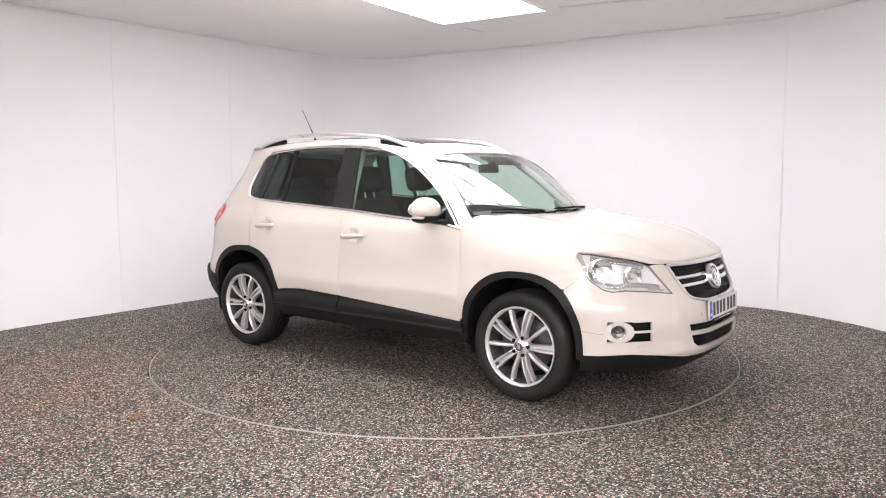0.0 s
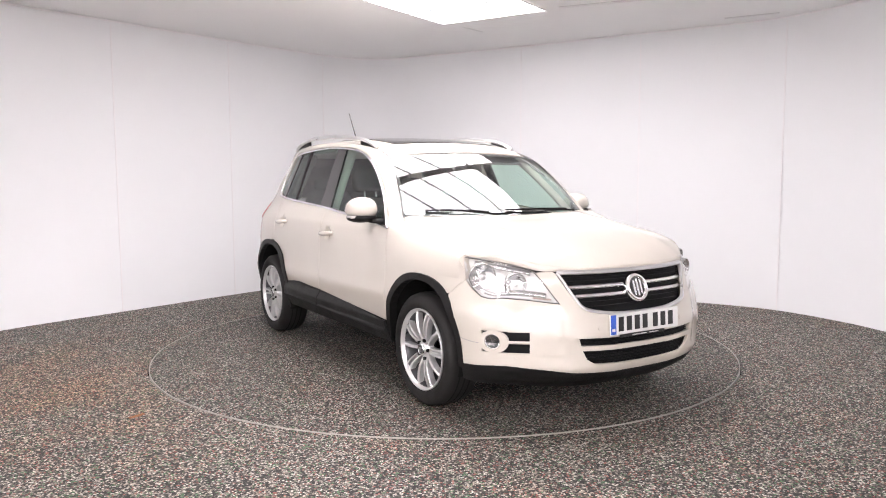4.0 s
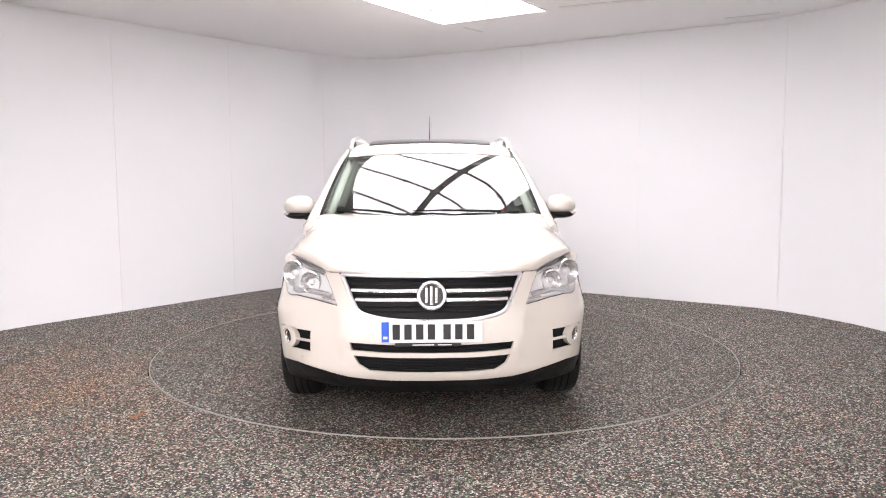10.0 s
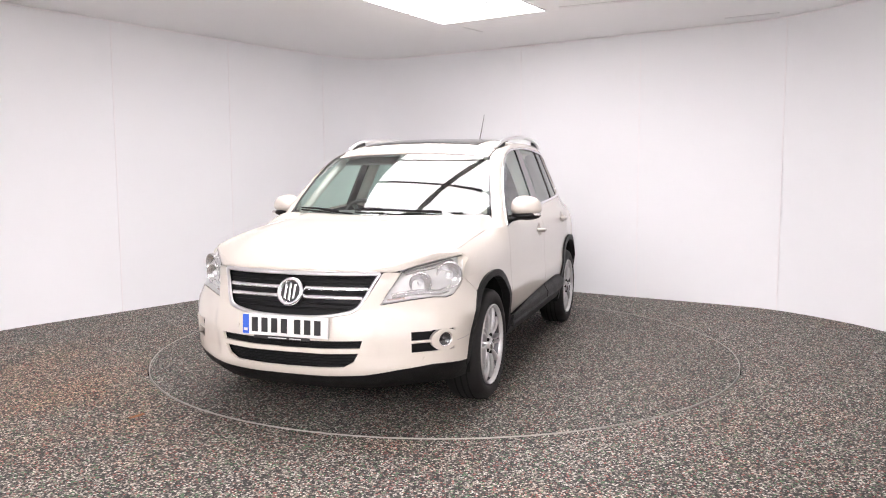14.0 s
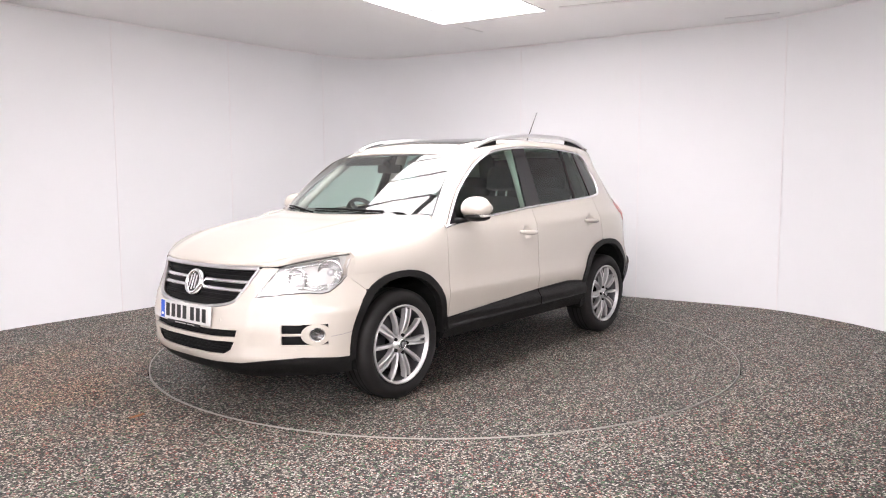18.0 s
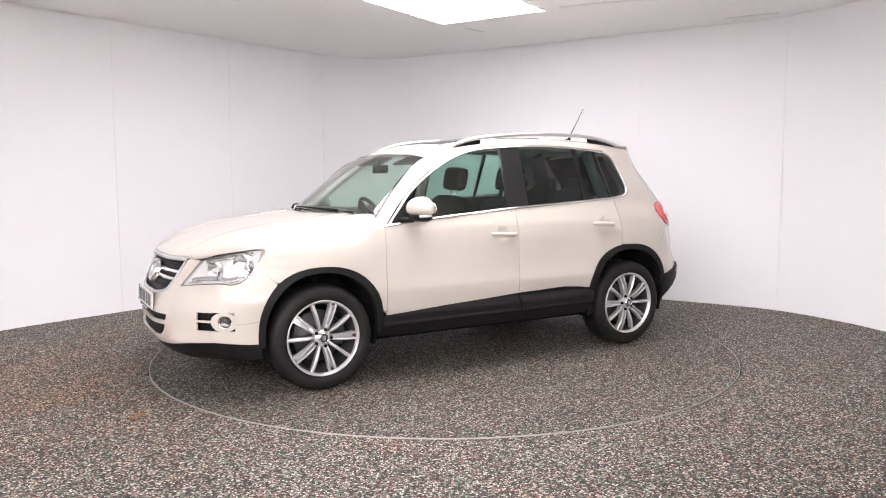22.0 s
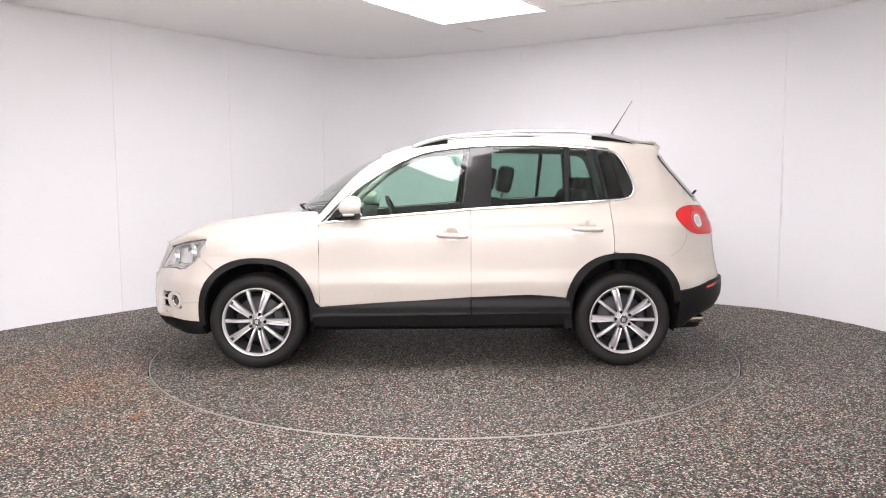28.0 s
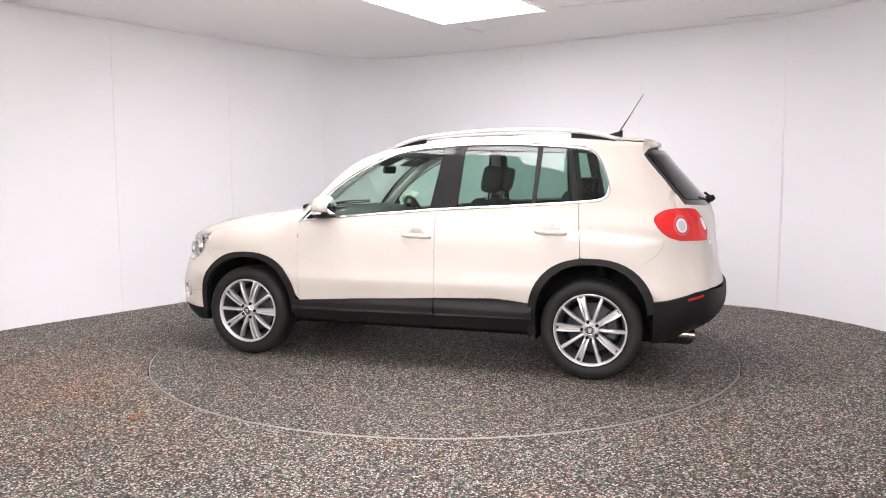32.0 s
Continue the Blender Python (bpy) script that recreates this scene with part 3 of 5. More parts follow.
WIN_FOOT = [tuple(p) for p in spline([(0.812, 1.040), (0.50, 1.070), (0.038, 1.106), (-0.249, 1.128), (-0.861, 1.162), (-1.205, 1.183)], 30)]
REAR_EDGE = [(-1.875, 1.172), (-1.850, 1.205), (-1.790, 1.275), (-1.715, 1.365), (-1.640, 1.455), (-1.607, 1.502)]   # rear window's side edge
LAMP_EDGE = [tuple(p) for p in spline([(-1.872, 1.142), (-1.82, 1.141), (-1.77, 1.134), (-1.725, 1.115), (-1.692, 1.082), (-1.706, 1.042), (-1.745, 0.995), (-1.80, 0.957), (-1.87, 0.938)], 22)]
FOOT = curve1([-1.205, -0.861, -0.249, 0.038, 0.5, 0.812], [1.183, 1.162, 1.128, 1.106, 1.070, 1.040])
TOPZ = curve1([-1.235, -1.068, -0.702, -0.331, 0.035, 0.251, 0.433, 0.608, 0.747, 0.812], [1.540, 1.560, 1.584, 1.580, 1.546, 1.478, 1.381, 1.256, 1.115, 1.040])
Y_EDGE = curve1([0.90, 0.95, 1.3, 1.55, 1.65, 1.71, 1.765, 1.83, 1.905, 1.975, 2.03, 2.085, 2.108], [0.79, 0.788, 0.785, 0.785, 0.777, 0.757, 0.728, 0.678, 0.615, 0.543, 0.480, 0.28, 0.0])   # bonnet's side edge


def clad(a, b):
    """How far the door cladding stands out: a sloping shelf, then an upright face with a shallow groove."""
    return 0.003 + 0.036 * (1 - smooth(0.440, 0.500, b)) + 0.010 * (1 - smooth(0.385, 0.405, b))


def car_panels(car):
    P, C = M_PAINT, M_CLAD
    gap = 0.0012
    # bonnet
    edge = [(x, Y_EDGE(x) - gap) for x in np.linspace(0.915, 2.03, 29)] + [(2.06, 0.39), (2.083, 0.28), (2.098, 0.14)]
    poly = edge + [(2.102, 0.0)] + [(x, -y) for x, y in edge[::-1]] + [(0.872, -0.757), (0.922, -0.66), (1.008, -0.5), (1.097, -0.25), (1.125, 0), (1.097, 0.25), (1.008, 0.5), (0.922, 0.66), (0.872, 0.757)]
    lid = patch("bonnet", [poly], bonnet, P, car, step=0.05, depth=0.02)
    # rolled front lip of the bonnet, over grille and headlamps
    top = [(0.0, 0.852), (0.12, 0.853), (0.25, 0.854), (0.36, 0.855), (0.44, 0.856)]
    up = [skin(sya(y, z), z, 0.002) for y, z in top] + [lampskin(s_, z, 0.002) for s_, z in ((sya(0.498, 0.852), 0.852), (sya(0.562, 0.856), 0.856), (sya(0.64, 0.881), 0.881), (sx(1.90), 0.897), (sx(1.80), 0.910), (sx(1.72), 0.919), (sx(1.65), 0.924))]
    dn = [bonnet(x, y) for x, y in ((2.102, 0.0), (2.099, 0.12), (2.087, 0.25), (2.066, 0.36), (2.045, 0.435), (2.026, 0.486), (1.975, 0.543), (1.905, 0.615), (1.83, 0.678), (1.765, 0.728), (1.71, 0.757), (1.65, 0.776))]
    for sd in (1, -1):
        mid = [(a + b) / 2 + Vector((0.008, 0.0, 0.004)) * min(1.0, (a - b).length / 0.04) for a, b in zip(up, dn)]
        ribbon("bonnet_lip", [[tuple(p) for p in up], [tuple(p) for p in mid], [tuple(p) for p in dn]], P, lid, sd, n=60)
    # roof, with the opening glass let in
    gx0, gx1, gy = 0.20, -0.72, 0.465
    full = [(0.452 - 0.04 * (y / 0.622) ** 2 + 0.004, y) for y in np.linspace(-0.6, 0.6, 25)]
    polys = [full + [(gx0, 0.6), (gx0, gy), (gx0, -gy), (gx0, -0.6)],
             [(gx0, gy), (gx0, 0.6), (gx1, 0.6), (gx1, gy)], [(gx0, -0.6), (gx0, -gy), (gx1, -gy), (gx1, -0.6)],
             [(gx1, -0.6), (gx1, -gy), (gx1, gy), (gx1, 0.6), (-1.10, 0.588), (-1.40, 0.555), (-1.61, 0.505), (-1.61, -0.505), (-1.40, -0.555), (-1.10, -0.588)]]
    patch("roof", polys, roof, P, car, step=0.05, depth=0.012)
    patch("sunroof", [[(gx0 - 0.006, gy - 0.006), (gx0 - 0.006, -gy + 0.006), (gx1 + 0.006, -gy + 0.006), (gx1 + 0.006, gy - 0.006)]], lambda x, y: roof(x, y, 0.004), M_GLOSSBLACK, car, "dark tinted glass sunroof", step=0.06)
    # windscreen with its black border
    patch("windscreen", [[(-0.985, 0.015), (0.985, 0.015), (0.985, 0.985), (-0.985, 0.985)]], screen, M_SCREEN, car, "clear green-tinted windscreen", step=(0.1, 0.1), depth=0, centre=(0, 0, 0.9))
    for nm, poly in (("windscreen_border", [[(-1.0, -0.01), (1.0, -0.01), (1.0, 0.018), (-1.0, 0.018)]]), ("windscreen_border", [[(-1.0, 0.97), (1.0, 0.97), (1.0, 1.0), (-1.0, 1.0)]]),
                     ("windscreen_border", [[(-1.0, 0.018), (-0.965, 0.018), (-0.965, 0.97), (-1.0, 0.97)]]), ("windscreen_border", [[(1.0, 0.018), (0.965, 0.018), (0.965, 0.97), (1.0, 0.97)]])):
        patch(nm, poly, lambda u, v: screen(u, v, -0.004), M_GLOSSBLACK, car, step=(0.1, 0.1), depth=0, centre=(0, 0, 0.9))
    # cowl below the windscreen
    bm = bmesh.new()
    rows = []
    for u in np.linspace(-1, 1, 25):
        f = screen(u, 0.0)
        rows.append([f + Vector((-0.02, 0, -0.022)), f + Vector((0.03, 0, -0.026)), f + Vector((0.10, 0, -0.060))])
    grid_mesh(bm, rows)
    part("cowl", bm, M_CLAD, car, "black plastic cowl panel", smooth=True)

    for sd in (1, -1):
        # wing: flank and shoulder
        zt = 0.80
        top_x = np.linspace(0.86, 1.64, 12)
        flank = [(0.8555, 0.452), (0.8555, zt)] + [(x, zt) for x in top_x[1:]] + [(1.655, 0.905), (1.70, 0.845), (1.71, 0.80), (1.592, 0.712)]
        flank += [(x, z) for x, z in F_ARCH[::-1] if x < 1.588 and z > 0.45]
        patch("front_wing", [onside(flank)], skin, P, car, side=sd, step=0.05)
        def wing_top(x, t):
            w = float(np.interp(-x, -SHOULDER[:, 0], SHOULDER[:, 1])) - 0.008
            h = Z_BONNET(x) - 0.80
            back = 1 - smooth(0.86, 1.10, x)
            zb = bonnet(x, Y_EDGE(x) + gap).z * (1 - back) + 1.032 * back
            yz = lambda z: w * max(0.0, 1 - (max(0.0, z - 0.80) / h) ** 2.304) ** 0.2
            z = zt + (zb - zt) * t
            y = yz(z) + (skin(sx(x), zt).y - yz(zt)) * (1 - t) + (Y_EDGE(x) + gap - yz(bonnet(x, Y_EDGE(x) + gap).z)) * t * t
            return Vector((x, y * (1 - back) + skin(sx(x), z).y * back, z))
        patch("wing_shoulder", [[(0.8555, 0.0), (1.655, 0.0), (1.655, 1.0), (0.8555, 1.0)]], wing_top, P, car, side=sd, step=(0.04, 0.1), depth=0)
        lo = [wing_top(x, 1.0) for x in (1.12, 1.06, 1.0, 0.95, 0.90, 0.8555)]
        hi = [bonnet(1.12, Y_EDGE(1.12) - gap), bonnet(1.05, Y_EDGE(1.05) - gap), bonnet(0.98, Y_EDGE(0.98) - gap), bonnet(0.925, 0.782), bonnet(0.88, 0.765) + Vector((0, 0, 0.004)), screen(1.0, 0.0)]
        ribbon("pillar_foot", [[tuple(p) for p in hi], [tuple((a + b) / 2 + Vector((0, 0.006, 0.010)) * f) for a, b, f in zip(hi, lo, (0.0, 0.15, 0.45, 0.8, 1.0, 1.0))], [tuple(p) for p in lo]], P, car, sd, n=24)
        # doors below the glass
        fd = [(x, z) for x, z in WIN_FOOT if x > -0.21] + [(-0.2145, 1.125), (-0.2135, 0.80), (-0.2135, 0.510), (0.40, 0.470), (0.8525, 0.443), (0.8525, 0.70), (0.8525, 0.90), (0.8525, 1.0), (0.850, 1.028)]
        patch("front_door", [onside(fd)], skin, P, car, "white painted front door", side=sd, step=0.024)
        rd = [(-0.2175, 1.126)] + [(x, z) for x, z in WIN_FOOT if x < -0.25] + [(-1.212, 1.07), (-1.225, 0.90), (-1.226, 0.822)]
        rd += [(x, z) for x, z in R_ARCH[::-1] if -1.215 < x < -0.90] + [(-0.895, 0.500), (-0.781, 0.514), (-0.637, 0.525), (-0.40, 0.516), (-0.2165, 0.510)]
        patch("rear_door", [onside(rd)], skin, P, car, "white painted rear door", side=sd, step=0.024)
        # quarter panel with the pillar behind the last window
        q = [(-1.231, 0.822), (-1.230, 0.90), (-1.217, 1.07), (-1.210, 1.178)] + [(x, z) for x, z in WIN_REAR[::-1][1:]] + [(-1.235, 1.575), (-1.40, 1.572)]
        q = onside(q) + [(sxa(-1.645, 1.560), 1.560)] + [(sxa(x, z), z) for x, z in REAR_EDGE[::-1] + LAMP_EDGE] + [(sr(0.672), 0.948), (sr(0.668), 0.80), (sr(0.664), 0.618), (sx(-2.0), 0.604), (sx(-1.93), 0.586), (sx(-1.87), 0.572), (sx(-1.80), 0.555), (sx(-1.712), 0.545)]
        q += onside([(x, z) for x, z in R_ARCH[::-1] if x < -1.235])
        patch("quarter_panel", [q], skin, P, car, side=sd, step=0.05)
        # frame over the doors: pillar, cant rail
        outer = [tuple(screen(1.0, v)) for v in (0.0, 0.25, 0.5, 0.75, 1.0)] + [(0.24, 0.613, 1.550), (0.05, 0.606, 1.583), (-0.35, 0.600, 1.624), (-0.8, 0.596, 1.632), (-1.10, 0.585, 1.624), (-1.38, 0.555, 1.605), (-1.60, 0.508, 1.584)]
        inner = []
        for x, z in [(0.852, 1.030), (0.765, 1.118), (0.625, 1.262), (0.447, 1.390), (0.262, 1.489), (0.035, 1.556), (-0.331, 1.590), (-0.702, 1.594), (-1.068, 1.572), (-1.30, 1.555), (-1.58, 1.542), (-1.655, 1.515)]:
            p = skin(sx(x), z, 0.001)
            inner.append((p.x, p.y, p.z))
        A, B = spline(outer, 60), spline(inner, 60)
        mid = (A + B) / 2 + np.array([0.003, 0.007, 0.009])
        ribbon("side_frame", [A[::6].tolist() + [A[-1]], mid[::6].tolist() + [mid[-1]], B[::6].tolist() + [B[-1]]], P, car, sd)
        # glass and black pillars
        def band(x0, x1, x0t=None, x1t=None, n=14):
            """The piece of the window between two uprights, foot x0..x1 and top x0t..x1t."""
            x0t = x0 if x0t is None else x0t
            x1t = x1 if x1t is None else x1t
            lo = [(x, FOOT(x) + 0.004) for x in np.linspace(x0, x1, n)]
            hi = [(x, TOPZ(x) - 0.006) for x in np.linspace(x1t, x0t, n)]
            return lo + hi
        pillar = band(-0.158, -0.360, -0.222, -0.378, 5)
        patch("door_pillar", [onside(pillar)], lambda a, b: skin(a, b, -0.004), M_GLOSSBLACK, car, "gloss black centre pillar", side=sd, step=0.06)
        fg = [(0.70, FOOT(0.70) + 0.004)] + [(x, FOOT(x) + 0.004) for x in np.linspace(0.6, -0.158, 12)] + [(x, TOPZ(x) - 0.006) for x in np.linspace(-0.222, 0.70, 20)]
        patch("front_window", [onside(fg)], lambda a, b: skin(a, b, -0.010), M_SIDE, car, "green-tinted front door glass", side=sd, step=0.06, depth=0)
        tri = [(0.835, 1.034), (0.80, 1.042), (0.70, FOOT(0.70) + 0.004), (0.70, TOPZ(0.70) - 0.006)]
        patch("mirror_triangle", [onside(tri)], lambda a, b: skin(a, b, -0.006), M_CLAD, car, side=sd)
        patch("rear_window", [onside(band(-0.360, -0.888, -0.378, -0.903))], lambda a, b: skin(a, b, -0.010), M_PRIVACY, car, "dark privacy door glass", side=sd, step=0.06, depth=0)
        patch("window_divider", [onside(band(-0.888, -0.914, -0.903, -0.938, 4))], lambda a, b: skin(a, b, -0.005), M_CLAD, car, side=sd)
        patch("rear_quarterlight", [onside(band(-0.914, -1.187, -0.938, -1.112))], lambda a, b: skin(a, b, -0.010), M_PRIVACY, car, "dark fixed door glass", side=sd, step=0.06, depth=0)
        patch("window_divider", [onside(band(-1.187, -1.206, -1.112, -1.140, 4))], lambda a, b: skin(a, b, -0.005), M_GLOSSBLACK, car, side=sd)
        qg = [(-1.206, FOOT(-1.206) + 0.004)] + [(x + 0.006, z + (0.004 if z < 1.2 else 0)) for x, z in WIN_REAR[::-1][1:]] + [(-1.235, 1.534), (-1.140, TOPZ(-1.140) - 0.006)]
        patch("quarter_window", [onside(qg)], lambda a, b: skin(a, b, -0.009), M_PRIVACY, car, "dark rear quarter glass", side=sd, step=0.06, depth=0)
        # bright line round the windows
        strip("window_trim", onside([(0.848, 1.029), (0.812, 1.046), (0.747, 1.115), (0.608, 1.256), (0.433, 1.381), (0.251, 1.478), (0.035, 1.546), (-0.331, 1.580), (-0.702, 1.584), (-1.068, 1.560), (-1.235, 1.540), (-1.312, 1.500), (-1.365, 1.400), (-1.402, 1.290), (-1.390, 1.225), (-1.330, 1.196), (-1.205, 1.183)]), 0.016, 0.006, M_CHROME, car, side=sd, n=120, label="thin chrome window trim")
        strip("window_trim", onside([(0.848, 1.029), (0.812, 1.038), (0.50, 1.070), (0.038, 1.106), (-0.249, 1.128), (-0.861, 1.162), (-1.205, 1.183)]), 0.016, 0.007, M_CHROME, car, side=sd, label="thin chrome window trim")
        # cladding: wheel arches, sills
        inner_arch = arch_pts(1.297, 0.365, 0.376, 0.392, 182, -6, 25, 0.90)
        outer_arch = arch_pts(1.297, 0.365, 0.421, 0.431, 182, -6, 25, 0.86)
        patch("arch_cladding", [onside(outer_arch + inner_arch[::-1])], lambda a, b: skin(a, b, 0.003 + 0.011 * smooth(sx(1.70), sx(1.45), a)), C, car, "black plastic wheel arch cladding", side=sd, step=0.08, depth=0.05)
        inner_arch = arch_pts(-1.302, 0.385, 0.372, 0.392, -12, 172, 25, 0.88)
        outer_arch = arch_pts(-1.302, 0.385, 0.423, 0.433, -12, 172, 25, 0.84)
        patch("arch_cladding", [onside(outer_arch + inner_arch[::-1])], lambda a, b: skin(a, b, 0.014), C, car, "black plastic wheel arch cladding", side=sd, step=0.08, depth=0.05)
        patch("door_cladding", [onside([(0.886, 0.449), (0.40, 0.477), (-0.209, 0.506), (-0.212, 0.392), (0.40, 0.383), (0.90, 0.373)])], lambda a, b: skin(a, b, clad(a, b)), C, car, "black plastic door cladding", side=sd, step=(0.08, 0.012))
        patch("door_cladding", [onside([(-0.219, 0.506), (-0.40, 0.512), (-0.637, 0.521), (-0.781, 0.510), (-0.91, 0.495), (-0.915, 0.398), (-0.222, 0.391)])], lambda a, b: skin(a, b, clad(a, b)), C, car, "black plastic door cladding", side=sd, step=(0.08, 0.012))
        patch("sill_cladding", [onside([(0.90, 0.369), (0.40, 0.379), (-0.22, 0.388), (-0.915, 0.394), (-0.94, 0.302), (-0.22, 0.300), (0.90, 0.304)])], lambda a, b: skin(a, b, 0.030 + 0.35 * (b - 0.39)), C, car, "black plastic sill", side=sd, step=0.08, depth=0.06)
        # door handles
        for x0, z0 in ((-0.083, 0.944), (-1.035, 0.985)):
            bm = bmesh.new()
            pts = []
            for t in np.linspace(-1, 1, 13):
                p = skin(sx(x0 - 0.105 * t), z0 - 0.006 * t, 0.004 + 0.024 * (1 - t * t) ** 0.5 + (inset(sx(x0 - 0.105 * t), z0) - D_SIDE(z0)))
                pts.append((p.x, p.y * sd, p.z))
            tube(bm, pts, [0.012 + 0.007 * (1 - abs(t)) ** 0.5 for t in np.linspace(-1, 1, 13)], 10, flat=1.0)
            part("door_handle", bm, P, car, "white painted door handle", smooth=True)
        # mirror: painted cap, black foot, clear indicator
        bm = bmesh.new()
        bmesh.ops.create_uvsphere(bm, u_segments=24, v_segments=16, radius=1.0)
        for v in bm.verts:
            x, y, z = v.co
            k = 1.0 - 0.22 * y
            zz = (abs(z) ** 0.85) * (1 if z > 0 else -0.55)
            xx = x * (1.0 if x > 0 else 0.55)
            v.co = (0.60 + 0.105 * xx * k, 0.935 + 0.108 * (abs(y) ** 0.85) * (1 if y > 0 else -1), 1.138 + 0.088 * zz * (1.0 - 0.10 * y))
            v.co.y *= sd
        if sd < 0:
            bmesh.ops.reverse_faces(bm, faces=bm.faces)
        part("mirror_cap", bm, P, car, "white painted mirror housing", smooth=True)
        bm = bmesh.new()
        bmesh.ops.create_uvsphere(bm, u_segments=24, v_segments=12, radius=1.0)
        for v in bm.verts:
            x, y, z = v.co
            v.co = (0.60 + 0.098 * x * (1.0 if x > 0 else 0.5), (0.932 + 0.103 * y) * sd, 1.092 + 0.034 * z)
        if sd < 0:
            bmesh.ops.reverse_faces(bm, faces=bm.faces)
        part("mirror_underside", bm, C, car, "black plastic mirror underside", smooth=True)
        bm = bmesh.new()
        tube(bm, [(0.72, 0.82 * sd, 1.066), (0.67, 0.86 * sd, 1.068), (0.62, 0.90 * sd, 1.078)], [0.036, 0.028, 0.026], 12, flat=0.6)
        part("mirror_arm", bm, C, car, smooth=True)
        bm = bmesh.new()
        box(bm, (0.585, 0.985, 1.090), (0.668, 1.036, 1.108), bevel=0.008)
        bmesh.ops.transform(bm, matrix=Matrix.Diagonal((1, sd, 1, 1)), verts=bm.verts)
        part("indicator", bm, M_CLEARLAMP, car, "clear mirror indicator", smooth=True)
        bm = bmesh.new()
        bmesh.ops.create_uvsphere(bm, u_segments=20, v_segments=10, radius=1.0, matrix=Matrix.Translation((0.548, 0.935, 1.140)) @ Matrix.Diagonal((0.010, 0.088, 0.052, 1)))
        bmesh.ops.transform(bm, matrix=Matrix.Diagonal((1, sd, 1, 1)), verts=bm.verts)
        part("mirror_glass", bm, M_CHROME, car, "mirror glass", smooth=True)
        # roof rail
        bm = bmesh.new()
        pts = [(p[0], p[1] * sd, p[2]) for p in spline([(0.20, 0.600, 1.570), (0.10, 0.606, 1.606), (-0.08, 0.61, 1.644), (-0.5, 0.612, 1.676), (-0.9, 0.608, 1.678), (-1.15, 0.596, 1.664), (-1.32, 0.580, 1.638), (-1.44, 0.568, 1.607)], 40)]
        tube(bm, pts, [0.016 + 0.004 * math.sin(math.pi * k / 39) for k in range(40)], 12, flat=0.8)
        part("roof_rail", bm, M_SATIN, car, "silver roof rail", smooth=True)
        for x0, x1 in ((0.17, -0.06), (-1.12, -1.42)):
            bm = bmesh.new()
            xs2 = np.linspace(x0, x1, 10)
            rows = []
            for x in xs2:
                zt2 = float(np.interp(-x, [-0.2, -0.1, 0.08, 0.5, 0.9, 1.15, 1.32, 1.44], [1.570, 1.606, 1.644, 1.676, 1.678, 1.664, 1.638, 1.607])) - 0.004
                zb2 = roof(x, 0.60).z - 0.03
                yo = 0.0 if x > -0.9 else 0.04 * (-0.9 - x) / 0.54
                rows.append([(x, (0.606 - yo) * sd, zb2), (x, (0.608 - yo) * sd, zt2), (x, (0.584 - yo) * sd, zt2), (x, (0.582 - yo) * sd, zb2)])
            grid_mesh(bm, rows)
            bmesh.ops.recalc_face_normals(bm, faces=bm.faces)
            part("rail_foot", bm, M_CLAD, car, "black roof rail foot")


